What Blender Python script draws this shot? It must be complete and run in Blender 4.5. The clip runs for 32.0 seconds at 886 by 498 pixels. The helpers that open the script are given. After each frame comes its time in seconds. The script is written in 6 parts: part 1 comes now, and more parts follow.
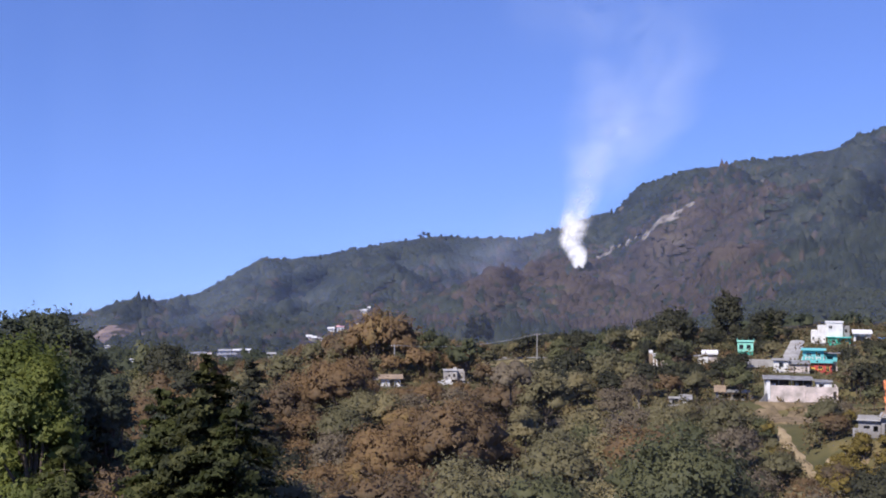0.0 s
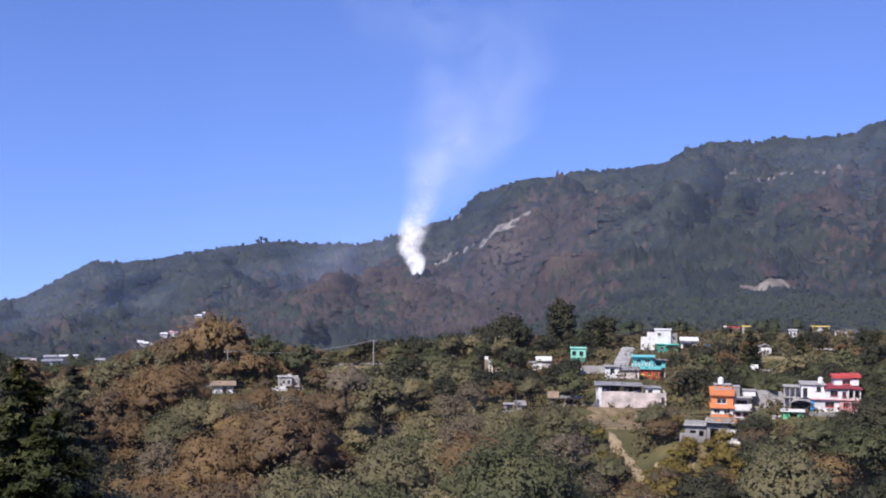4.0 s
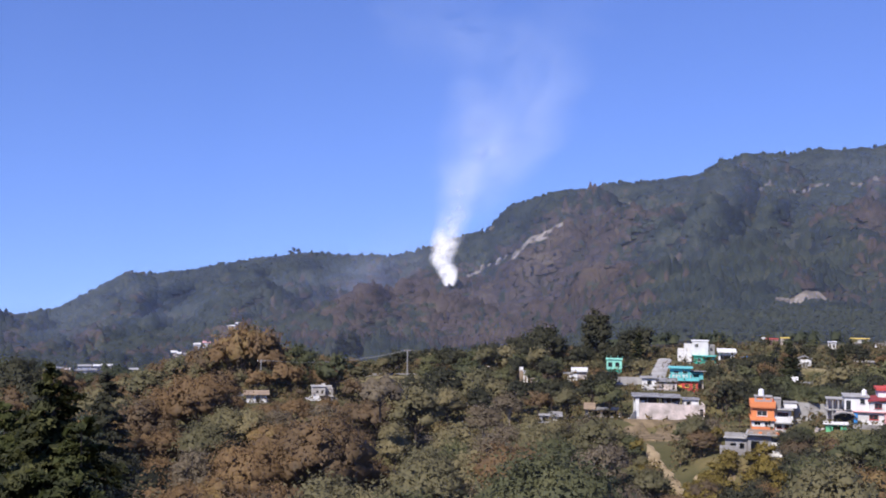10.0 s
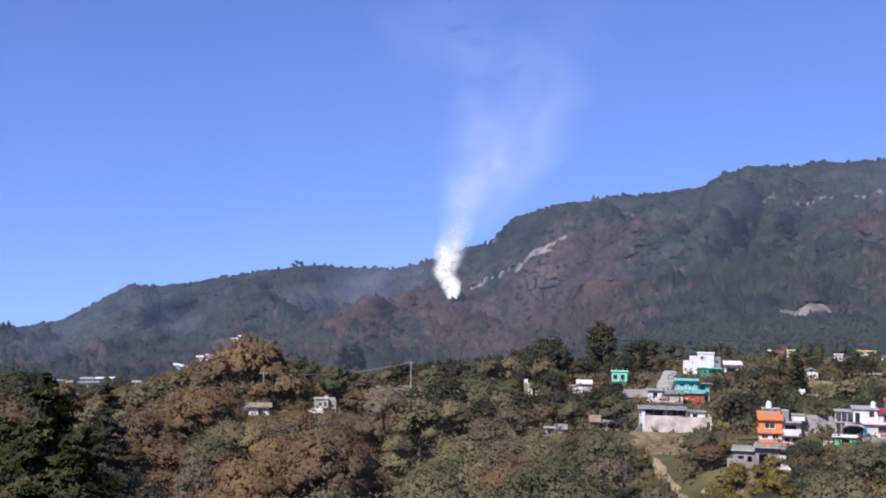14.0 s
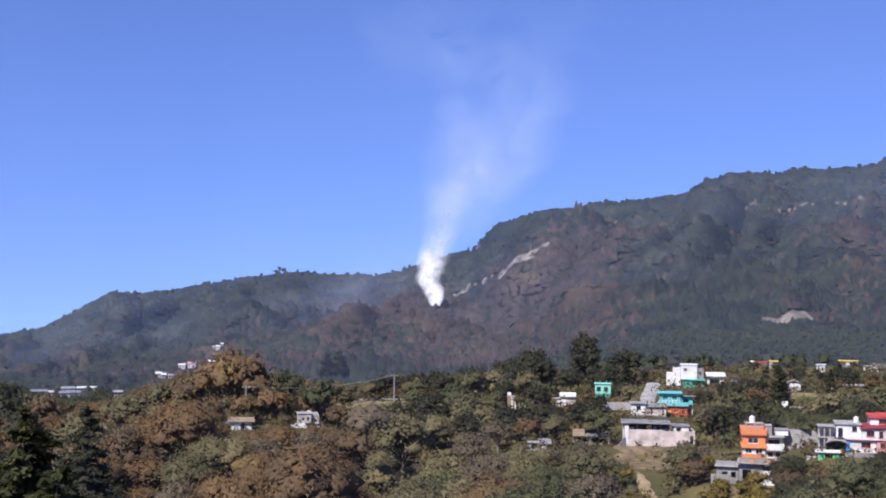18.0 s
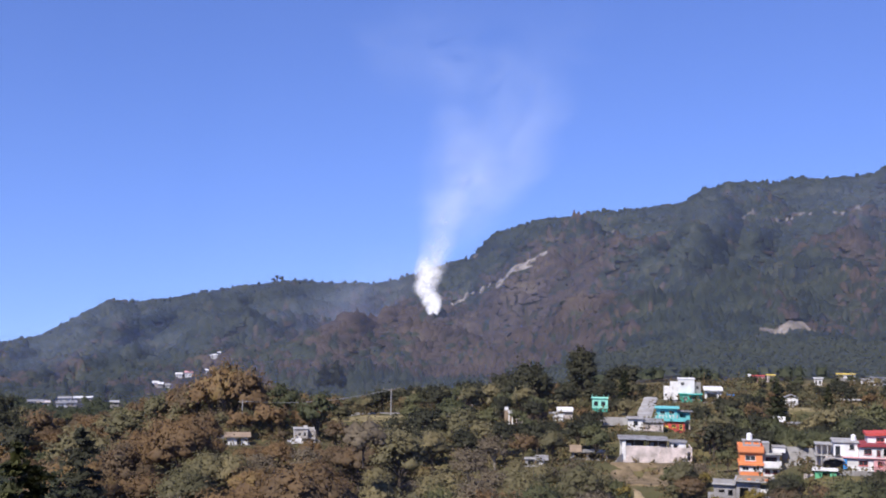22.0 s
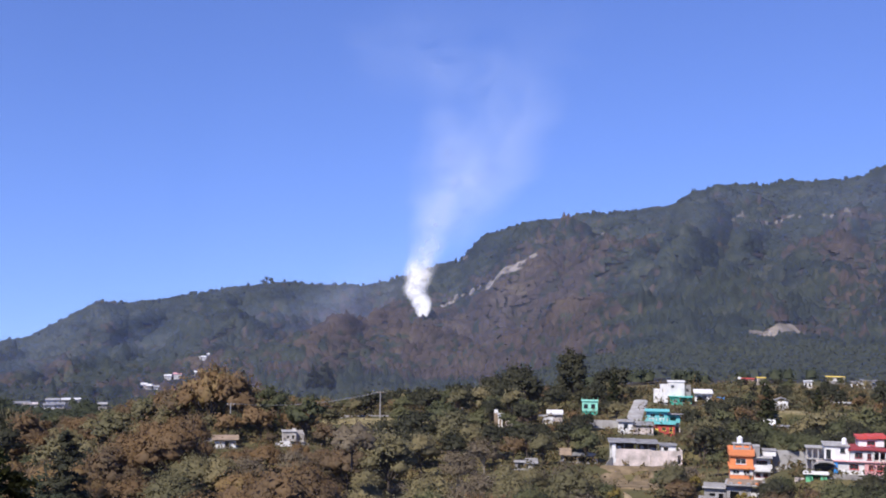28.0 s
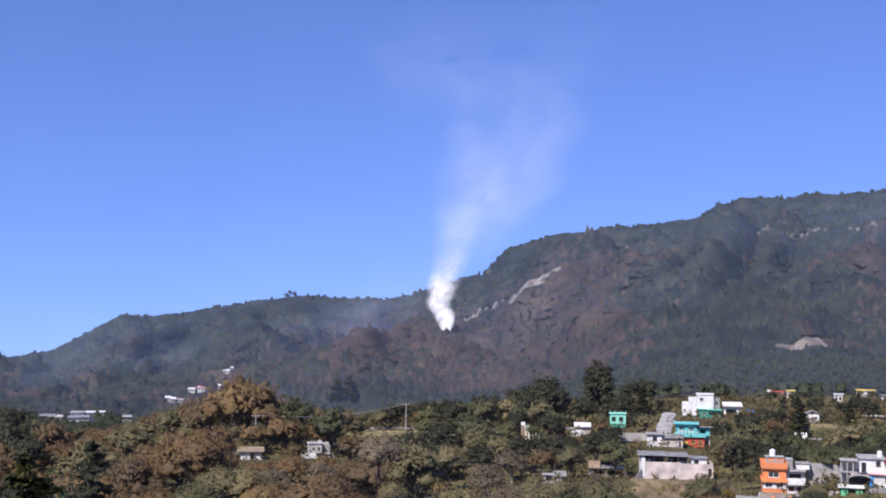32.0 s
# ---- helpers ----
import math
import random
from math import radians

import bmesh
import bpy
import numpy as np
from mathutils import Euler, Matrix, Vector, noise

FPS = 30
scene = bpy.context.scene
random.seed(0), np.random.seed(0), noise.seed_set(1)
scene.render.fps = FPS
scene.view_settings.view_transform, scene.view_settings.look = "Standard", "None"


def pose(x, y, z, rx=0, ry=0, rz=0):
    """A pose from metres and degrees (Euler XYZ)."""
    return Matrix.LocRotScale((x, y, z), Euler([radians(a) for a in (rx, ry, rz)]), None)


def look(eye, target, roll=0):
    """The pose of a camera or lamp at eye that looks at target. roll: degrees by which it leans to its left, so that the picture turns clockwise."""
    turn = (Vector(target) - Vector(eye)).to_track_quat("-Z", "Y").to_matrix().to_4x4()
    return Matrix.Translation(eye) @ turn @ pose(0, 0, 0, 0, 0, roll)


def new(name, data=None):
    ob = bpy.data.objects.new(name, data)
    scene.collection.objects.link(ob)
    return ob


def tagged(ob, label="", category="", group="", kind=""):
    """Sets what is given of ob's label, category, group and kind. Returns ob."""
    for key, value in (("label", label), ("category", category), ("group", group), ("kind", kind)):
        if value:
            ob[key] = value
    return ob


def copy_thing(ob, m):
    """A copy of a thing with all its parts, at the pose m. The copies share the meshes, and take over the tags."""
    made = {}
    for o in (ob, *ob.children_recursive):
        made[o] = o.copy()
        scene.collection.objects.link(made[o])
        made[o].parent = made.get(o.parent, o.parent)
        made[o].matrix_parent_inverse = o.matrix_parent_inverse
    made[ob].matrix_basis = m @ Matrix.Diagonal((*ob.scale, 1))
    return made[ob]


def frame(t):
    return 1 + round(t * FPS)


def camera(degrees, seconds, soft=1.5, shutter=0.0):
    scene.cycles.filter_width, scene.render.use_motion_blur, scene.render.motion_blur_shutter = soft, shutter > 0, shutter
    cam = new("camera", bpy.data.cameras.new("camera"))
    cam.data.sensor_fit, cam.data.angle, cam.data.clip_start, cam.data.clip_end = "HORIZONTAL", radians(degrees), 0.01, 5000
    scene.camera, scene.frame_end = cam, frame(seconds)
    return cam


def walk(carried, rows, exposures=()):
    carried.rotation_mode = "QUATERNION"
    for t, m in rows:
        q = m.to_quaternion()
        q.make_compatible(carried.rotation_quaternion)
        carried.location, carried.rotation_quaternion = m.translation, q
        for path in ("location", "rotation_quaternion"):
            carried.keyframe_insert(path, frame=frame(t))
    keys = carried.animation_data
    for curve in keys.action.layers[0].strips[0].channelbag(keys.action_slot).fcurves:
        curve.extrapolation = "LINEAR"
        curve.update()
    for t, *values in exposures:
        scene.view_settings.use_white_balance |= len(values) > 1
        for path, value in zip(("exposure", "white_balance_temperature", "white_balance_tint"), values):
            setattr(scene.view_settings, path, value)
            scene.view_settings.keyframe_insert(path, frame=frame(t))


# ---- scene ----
# ---- camera and walk ----
cam = camera(40.4, 32.0, soft=1.85)
# seconds, x, y, z, yaw, pitch, roll of the hovering drone
PATH = [
    (0, 0.41, -4.49, 0.71, 6.329, 0.512, 0.209),
    (0.5, 0.40, -3.89, 0.73, 3.863, 0.473, 0.001),
    (1, 0.42, -3.44, 0.72, 2.929, 0.495, -0.004),
    (1.5, 0.54, -3.02, 0.66, 1.125, 0.706, -0.183),
    (2, 0.50, -2.66, 0.63, 0.009, 0.752, -0.298),
    (2.5, 0.51, -2.51, 0.54, -0.633, 0.810, -0.373),
    (3, 0.48, -2.32, 0.49, -1.282, 0.883, -0.365),
    (3.5, 0.60, -2.19, 0.44, -1.381, 0.814, -0.437),
    (5.5, 0.57, -1.69, 0.45, -1.089, 1.067, -0.595),
    (6, 0.56, -1.51, 0.44, -1.079, 1.159, -0.636),
    (6.5, 0.49, -1.25, 0.37, -0.804, 1.238, -0.718),
    (7, 0.38, -0.89, 0.34, -0.630, 1.268, -0.748),
    (7.5, 0.20, -0.61, 0.30, -0.441, 1.326, -0.755),
    (8, 0.14, -0.41, 0.18, -0.289, 1.360, -0.737),
    (8.5, 0.09, -0.24, 0.10, 0.004, 1.421, -0.684),
    (9, -0.00, -0.00, 0.00, -0.000, 1.434, -0.635),
    (9.5, -0.05, 0.22, -0.06, 0.094, 1.400, -0.687),
    (10, -0.05, 0.47, -0.15, 0.177, 1.383, -0.624),
    (10.5, 0.03, 0.78, -0.21, 0.207, 1.361, -0.593),
    (11, -0.00, 1.07, -0.30, 0.471, 1.457, -0.579),
    (11.5, 0.01, 1.37, -0.40, 0.613, 1.526, -0.536),
    (12, 0.04, 1.75, -0.49, 0.495, 1.520, -0.611),
    (12.5, -0.01, 2.12, -0.63, -0.228, 1.574, -0.673),
    (13, -0.06, 2.33, -0.65, -0.089, 1.579, -0.714),
    (13.5, -0.21, 2.48, -0.62, 0.217, 1.804, -0.733),
    (15.5, -0.34, 2.37, -0.06, 0.262, 2.143, -0.417),
    (16, -0.26, 2.48, 0.07, -0.117, 2.068, -0.352),
    (16.5, -0.22, 2.70, 0.40, -0.240, 2.166, -0.463),
    (17, -0.23, 2.92, 0.80, -0.492, 2.202, -0.428),
    (17.5, -0.29, 3.02, 1.12, -0.569, 2.206, -0.528),
    (18, -0.35, 3.01, 1.34, -0.487, 2.267, -0.540),
    (18.5, -0.31, 3.02, 1.66, -0.760, 2.282, -0.457),
    (19, -0.23, 2.98, 1.88, -0.685, 2.378, -0.426),
    (19.5, -0.10, 3.07, 2.17, -0.680, 2.433, -0.461),
    (20, -0.13, 3.24, 2.46, -0.825, 2.508, -0.511),
    (20.5, -0.11, 3.39, 2.78, -0.757, 2.469, -0.727),
    (21, -0.22, 3.45, 2.99, -0.831, 2.496, -0.831),
    (21.5, -0.22, 3.31, 3.04, -0.706, 2.589, -0.718),
    (22, -0.22, 3.22, 2.99, -0.596, 2.638, -0.647),
    (22.5, -0.16, 3.22, 2.84, -0.777, 2.760, -0.556),
    (23, -0.12, 3.25, 2.83, -0.934, 2.831, -0.588),
    (23.5, -0.14, 3.30, 2.87, -0.868, 2.903, -0.712),
    (24, -0.14, 3.33, 2.95, -0.848, 2.961, -0.736),
    (24.5, -0.17, 3.31, 3.08, -0.939, 3.086, -0.752),
    (25, -0.22, 3.24, 3.13, -0.913, 3.175, -0.669),
    (25.5, -0.29, 3.24, 3.14, -0.916, 2.421, -0.561),
    (27.5, -0.19, 4.12, 3.20, -1.237, 2.727, -0.734),
    (28, -0.17, 4.56, 3.08, -1.084, 2.731, -0.737),
    (28.5, -0.17, 5.01, 3.04, -0.962, 2.644, -0.856),
    (29, -0.27, 5.47, 3.02, -0.577, 2.853, -0.939),
    (29.5, -0.42, 5.96, 2.96, -0.305, 2.805, -1.016),
    (30, -0.61, 6.36, 2.91, -0.202, 2.873, -1.001),
    (30.5, -0.76, 6.77, 2.85, -0.143, 2.870, -0.982),
    (31, -0.83, 7.04, 2.76, -0.132, 2.959, -0.860),
    (31.5, -0.90, 7.01, 2.61, -0.093, 3.361, -0.827),
    (32, -1.01, 6.84, 2.34, -0.003, 3.391, -0.773),
]
walk(cam, [(t, pose(x, y, z, 90 + p, r, w)) for t, x, y, z, w, p, r in PATH],
     exposures=[(0, 0.28, 6350, 16), (32, 0.28, 6350, 16)])

# ---- sky and sun ----
SUN_EL, SUN_AZ = radians(48), radians(216)      # azimuth clockwise from +y: behind the camera, to its left
world = bpy.data.worlds.new("sky")
scene.world = world
world.use_nodes = True
wn = world.node_tree.nodes
sky = wn.new("ShaderNodeTexSky")
sky.sky_type = "NISHITA"
sky.sun_disc = False
sky.sun_elevation, sky.sun_rotation = SUN_EL, SUN_AZ
sky.altitude, sky.air_density, sky.dust_density, sky.ozone_density = 2000, 1.0, 0.0, 4.0
wn["Background"].inputs["Strength"].default_value = 0.097
# thin mountain air: the white band at the horizon lies lower than at the coast
geo = wn.new("ShaderNodeTexCoord")
lift = wn.new("ShaderNodeVectorMath")
lift.operation = "MULTIPLY_ADD"
lift.inputs[1].default_value, lift.inputs[2].default_value = (1, 1, 0.75), (0, 0, 0.10)
deep = wn.new("ShaderNodeHueSaturation")
deep.inputs["Saturation"].default_value = 1.0
cast = wn.new("ShaderNodeMix")          # the violet cast of the lens on the blue of the sky
cast.data_type, cast.blend_type = "RGBA", "MULTIPLY"
cast.inputs[0].default_value, cast.inputs[7].default_value = 1.0, (0.845, 0.93, 1.38, 1)
world.node_tree.links.new(geo.outputs["Generated"], lift.inputs[0])
world.node_tree.links.new(lift.outputs[0], sky.inputs[0])
world.node_tree.links.new(sky.outputs[0], deep.inputs["Color"])
world.node_tree.links.new(deep.outputs[0], cast.inputs[6])
world.node_tree.links.new(cast.outputs[2], wn["Background"].inputs["Color"])
sun = new("sun", bpy.data.lights.new("sun", "SUN"))
sun.data.energy, sun.data.angle, sun.data.color = 5.0, radians(0.6), (1.0, 0.95, 0.87)
way = Vector((math.sin(SUN_AZ) * math.cos(SUN_EL), math.cos(SUN_AZ) * math.cos(SUN_EL), math.sin(SUN_EL)))
sun.matrix_world = look(way * 100, (0, 0, 0))


# ---- materials ----
def material(name, rough=0.8):
    m = bpy.data.materials.new(name)
    m.use_nodes = True
    b = m.node_tree.nodes["Principled BSDF"]
    b.inputs["Roughness"].default_value = rough
    b.inputs["Specular IOR Level"].default_value = 0.25
    return m, m.node_tree.nodes, m.node_tree.links, b


def ramp(nodes, stops):
    r = nodes.new("ShaderNodeValToRGB")
    el = r.color_ramp.elements
    while len(el) < len(stops):
        el.new(0.5)
    for e, (at, c) in zip(el, stops):
        e.position, e.color = at, (*c, 1)
    return r


def noise_node(nodes, links, size, detail=4.0, space="Object"):
    co = nodes.new("ShaderNodeTexCoord") if space == "Object" else nodes.new("ShaderNodeNewGeometry")
    n = nodes.new("ShaderNodeTexNoise")
    n.inputs["Scale"].default_value, n.inputs["Detail"].default_value = 1.0 / size, detail
    links.new(co.outputs["Object" if space == "Object" else "Position"], n.inputs["Vector"])
    return n


def mix_rgb(nodes, links, fac, a, b, blend="MIX"):
    m = nodes.new("ShaderNodeMix")
    m.data_type, m.blend_type = "RGBA", blend
    for socket, v in ((m.inputs[0], fac), (m.inputs[6], a), (m.inputs[7], b)):
        if isinstance(v, (int, float)):
            socket.default_value = v
        elif isinstance(v, tuple):
            socket.default_value = (*v, 1)
        else:
            links.new(v, socket)
    return m.outputs[2]


def wall_paint(name, colour, dirt=(0.25, 0.22, 0.19), amount=0.35, rough=0.85, grain=1.2):
    """Paint or render on masonry: blotches, drips and a fine bump."""
    m, n, l, b = material(name, rough)
    big = noise_node(n, l, grain * 1.7, 5)
    fine = noise_node(n, l, 0.13, 3)
    r = ramp(n, [(0.38, (0, 0, 0)), (0.66, (1, 1, 1))])
    l.new(big.outputs[0], r.inputs[0])
    f = n.new("ShaderNodeMath")
    f.operation = "MULTIPLY"
    f.inputs[1].default_value = amount
    l.new(r.outputs[0], f.inputs[0])
    c = mix_rgb(n, l, f.outputs[0], colour, dirt)
    r2 = ramp(n, [(0.3, (0.82, 0.82, 0.82)), (0.7, (1.1, 1.1, 1.1))])
    l.new(fine.outputs[0], r2.inputs[0])
    l.new(mix_rgb(n, l, 1.0, c, r2.outputs[0], "MULTIPLY"), b.inputs["Base Color"])
    bump = n.new("ShaderNodeBump")
    bump.inputs["Strength"].default_value, bump.inputs["Distance"].default_value = 0.4, 0.02
    l.new(fine.outputs[0], bump.inputs["Height"])
    l.new(bump.outputs[0], b.inputs["Normal"])
    return m


def leaf_material(name, stops, patch=3.0, glow=0.48, by_object=0.35, each=0.45):
    """Foliage: a tone of its own for each tuft and each tree, some light through the leaf."""
    m, n, l, b = material(name, 0.65)
    geo, info = n.new("ShaderNodeNewGeometry"), n.new("ShaderNodeObjectInfo")
    big = noise_node(n, l, patch, 3, "World")
    add = n.new("ShaderNodeMath")
    add.operation = "MULTIPLY_ADD"
    l.new(geo.outputs["Random Per Island"], add.inputs[0])
    add.inputs[1].default_value = each
    l.new(big.outputs[0], add.inputs[2])
    add2 = n.new("ShaderNodeMath")
    add2.operation = "MULTIPLY_ADD"
    l.new(info.outputs["Random"], add2.inputs[0])
    add2.inputs[1].default_value = by_object
    l.new(add.outputs[0], add2.inputs[2])
    norm = n.new("ShaderNodeMapRange")
    norm.inputs["From Min"].default_value, norm.inputs["From Max"].default_value = 0.3, 0.65 + each + by_object
    l.new(add2.outputs[0], norm.inputs["Value"])
    r = ramp(n, stops)
    l.new(norm.outputs[0], r.inputs[0])
    l.new(r.outputs[0], b.inputs["Base Color"])
    t = n.new("ShaderNodeBsdfTranslucent")
    l.new(r.outputs[0], t.inputs["Color"])
    mx = n.new("ShaderNodeMixShader")
    mx.inputs[0].default_value = glow
    l.new(b.outputs[0], mx.inputs[1])
    l.new(t.outputs[0], mx.inputs[2])
    l.new(mx.outputs[0], n["Material Output"].inputs["Surface"])
    return m


LEAF_BROWN = leaf_material("dry_oak_leaves", [(0.0, (0.122, 0.104, 0.06)), (0.25, (0.158, 0.114, 0.068)), (0.5, (0.212, 0.138, 0.068)), (0.75, (0.243, 0.157, 0.075)), (1.0, (0.325, 0.24, 0.1))], patch=4.0, each=0.12, by_object=0.75)
LEAF_OLIVE = leaf_material("olive_leaves", [(0.0, (0.11, 0.105, 0.055)), (0.4, (0.185, 0.168, 0.088)), (0.75, (0.25, 0.215, 0.11)), (1.0, (0.33, 0.275, 0.14))], patch=4.0, each=0.12, by_object=0.8)
LEAF_GREEN = leaf_material("green_leaves", [(0.0, (0.062, 0.072, 0.036)), (0.5, (0.118, 0.124, 0.06)), (1.0, (0.205, 0.198, 0.09))], patch=4.0, each=0.12, by_object=0.6)
LEAF_YELLOW = leaf_material("yellowing_leaves", [(0.0, (0.127, 0.1, 0.0273)), (0.5, (0.233, 0.18, 0.0468)), (1.0, (0.339, 0.26, 0.0702))])
LEAF_BRIGHT = leaf_material("fresh_green_leaves", [(0.0, (0.04, 0.05, 0.016)), (0.5, (0.12, 0.145, 0.034)), (1.0, (0.22, 0.235, 0.06))])
LEAF_DEEP = leaf_material("deep_green_leaves", [(0.0, (0.032, 0.034, 0.022)), (0.5, (0.056, 0.058, 0.034)), (1.0, (0.105, 0.098, 0.054))])
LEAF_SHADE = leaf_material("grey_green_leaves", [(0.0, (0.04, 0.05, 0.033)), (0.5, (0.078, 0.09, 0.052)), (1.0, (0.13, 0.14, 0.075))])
# both needle ramps paint shaded inner fronds and sunlit tips, dealt out per tuft
LEAF_DARK = leaf_material("shaded_and_sunlit_needles", [(0.0, (0.014, 0.018, 0.009)), (0.4, (0.026, 0.031, 0.013)), (0.65, (0.06, 0.064, 0.024)), (1.0, (0.15, 0.15, 0.05))])
LEAF_SPRAY = leaf_material("shaded_and_sunlit_sprays", [(0.0, (0.012, 0.016, 0.008)), (0.35, (0.028, 0.034, 0.013)), (0.65, (0.07, 0.08, 0.026)), (1.0, (0.17, 0.175, 0.055))])
LEAF_GREY = leaf_material("bare_grey_twigs", [(0.0, (0.135, 0.108, 0.072)), (0.5, (0.205, 0.165, 0.11)), (1.0, (0.28, 0.235, 0.155))])
FOREST = leaf_material("mountain_forest_crowns", [(0.1, (0.008, 0.0125, 0.0105)), (0.45, (0.018, 0.0255, 0.018)), (0.75, (0.031, 0.039, 0.026)), (1.0, (0.052, 0.053, 0.035))],
                       patch=40.0, glow=0.12, by_object=0.0, each=0.18)
DRYWOOD = leaf_material("dry_forest_crowns", [(0.1, (0.024, 0.021, 0.017)), (0.45, (0.048, 0.036, 0.029)), (0.75, (0.066, 0.048, 0.038)), (1.0, (0.09, 0.072, 0.05))],
                        patch=40.0, glow=0.12, by_object=0.0, each=0.18)
HILLWOOD = leaf_material("hill_wood_leaves", [(0.0, (0.055, 0.06, 0.027)), (0.35, (0.11, 0.1, 0.045)), (0.6, (0.165, 0.122, 0.058)), (0.8, (0.21, 0.145, 0.07)), (1.0, (0.24, 0.195, 0.09))],
                         patch=28.0, by_object=0.0)


def plain(name, stops, size, rough=0.85, bump=0.03, metal=0.0, space="Object"):
    m, n, l, b = material(name, rough)
    b.inputs["Metallic"].default_value = metal
    no = noise_node(n, l, size, 6, space)
    r = ramp(n, stops)
    l.new(no.outputs[0], r.inputs[0])
    l.new(r.outputs[0], b.inputs["Base Color"])
    fine = noise_node(n, l, size * 0.15, 4, space)
    bu = n.new("ShaderNodeBump")
    bu.inputs["Strength"].default_value, bu.inputs["Distance"].default_value = 0.5, bump
    l.new(fine.outputs[0], bu.inputs["Height"])
    l.new(bu.outputs[0], b.inputs["Normal"])
    return m


SOIL = plain("dry_soil_and_grass", [(0.3, (0.05, 0.05, 0.02)), (0.5, (0.09, 0.08, 0.033)), (0.65, (0.15, 0.118, 0.05)), (0.8, (0.2, 0.155, 0.075))], 9.0, 0.95, 0.3, space="World")
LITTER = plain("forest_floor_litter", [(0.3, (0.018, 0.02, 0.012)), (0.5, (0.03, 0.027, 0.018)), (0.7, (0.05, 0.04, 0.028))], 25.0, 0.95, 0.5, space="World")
BARK = plain("grey_brown_bark", [(0.3, (0.05, 0.038, 0.028)), (0.7, (0.14, 0.11, 0.085))], 0.4, 0.9, 0.05)
PALE_BARK = plain("pale_bark", [(0.3, (0.22, 0.19, 0.15)), (0.7, (0.4, 0.36, 0.3))], 0.5, 0.9, 0.05)
ROCK = plain("pale_rock", [(0.3, (0.11, 0.095, 0.085)), (0.5, (0.22, 0.195, 0.17)), (0.7, (0.34, 0.31, 0.275))], 11.0, 0.95, 1.5, space="World")
CLIFF_ROCK = plain("grey_cliff_rock", [(0.3, (0.07, 0.065, 0.06)), (0.5, (0.15, 0.135, 0.12)), (0.7, (0.26, 0.235, 0.21))], 12.0, 0.95, 1.5, space="World")
REDSOIL = plain("quarried_reddish_soil", [(0.3, (0.09, 0.068, 0.06)), (0.5, (0.17, 0.125, 0.108)), (0.7, (0.26, 0.2, 0.17))], 22.0, 0.95, 0.8, space="World")
EARTH = plain("bare_earth", [(0.3, (0.14, 0.1, 0.06)), (0.5, (0.25, 0.19, 0.11)), (0.7, (0.33, 0.26, 0.16))], 5.0, 0.95, 0.2, space="World")
PALE_EARTH = plain("pale_bare_earth", [(0.3, (0.11, 0.095, 0.075)), (0.5, (0.21, 0.18, 0.145)), (0.7, (0.3, 0.265, 0.215))], 12.0, 0.95, 0.5, space="World")
FALLOW = plain("fallow_brown_field", [(0.3, (0.1, 0.078, 0.045)), (0.5, (0.17, 0.125, 0.072)), (0.7, (0.24, 0.18, 0.105))], 2.6, 0.95, 0.2, space="World")
STRAW = plain("straw_field", [(0.3, (0.11, 0.095, 0.045)), (0.5, (0.2, 0.165, 0.08)), (0.7, (0.29, 0.235, 0.115))], 3.0, 0.95, 0.2, space="World")


def smoke_material(name, colour, density, size, low, high, falloff=2.0, fade=(0.0, 0.06, 0.6, 1.0)):
    """Smoke lit by sun and sky: thin where its noise is thin and towards its edges."""
    m, n, l, b = material(name, 1.0)
    uv = n.new("ShaderNodeTexCoord")
    sep = n.new("ShaderNodeSeparateXYZ")
    l.new(uv.outputs["UV"], sep.inputs[0])

    def op(kind, a, c=None, clamp=False):
        q = n.new("ShaderNodeMath")
        q.operation, q.use_clamp = kind, clamp
        for k, v in enumerate((a, c)):
            if isinstance(v, (int, float)):
                q.inputs[k].default_value = v
            elif v is not None:
                l.new(v, q.inputs[k])
        return q.outputs[0]

    across = op("SUBTRACT", op("MULTIPLY", sep.outputs[0], 2.0), 1.0)
    edge = op("POWER", op("SUBTRACT", 1.0, op("MULTIPLY", across, across), True), falloff)
    up = ramp(n, [(fade[0], (0, 0, 0)), (fade[1], (1, 1, 1)), (fade[2], (0.6, 0.6, 0.6)), (fade[3], (0, 0, 0))])
    l.new(sep.outputs[1], up.inputs[0])
    cloud = noise_node(n, l, size, 6, "World")
    cloud.inputs["Distortion"].default_value = 0.6
    puff = n.new("ShaderNodeMapRange")
    puff.inputs["From Min"].default_value, puff.inputs["From Max"].default_value = low, high
    l.new(cloud.outputs[0], puff.inputs["Value"])
    alpha = op("MULTIPLY", op("MULTIPLY", edge, up.outputs[0]), op("MULTIPLY", puff.outputs[0], density), True)
    d, t, g, clear_part = n.new("ShaderNodeBsdfDiffuse"), n.new("ShaderNodeBsdfTranslucent"), n.new("ShaderNodeMixShader"), n.new("ShaderNodeBsdfTransparent")
    for s in (d, t):
        s.inputs["Color"].default_value = (*colour, 1)
    bump = n.new("ShaderNodeBump")
    bump.inputs["Strength"].default_value, bump.inputs["Distance"].default_value = 0.12, size * 0.3
    l.new(cloud.outputs[0], bump.inputs["Height"])
    l.new(bump.outputs[0], d.inputs["Normal"])
    g.inputs[0].default_value = 0.5
    l.new(d.outputs[0], g.inputs[1])
    l.new(t.outputs[0], g.inputs[2])
    mx = n.new("ShaderNodeMixShader")
    l.new(alpha, mx.inputs[0])
    l.new(clear_part.outputs[0], mx.inputs[1])
    l.new(g.outputs[0], mx.inputs[2])
    l.new(mx.outputs[0], n["Material Output"].inputs["Surface"])
    return m


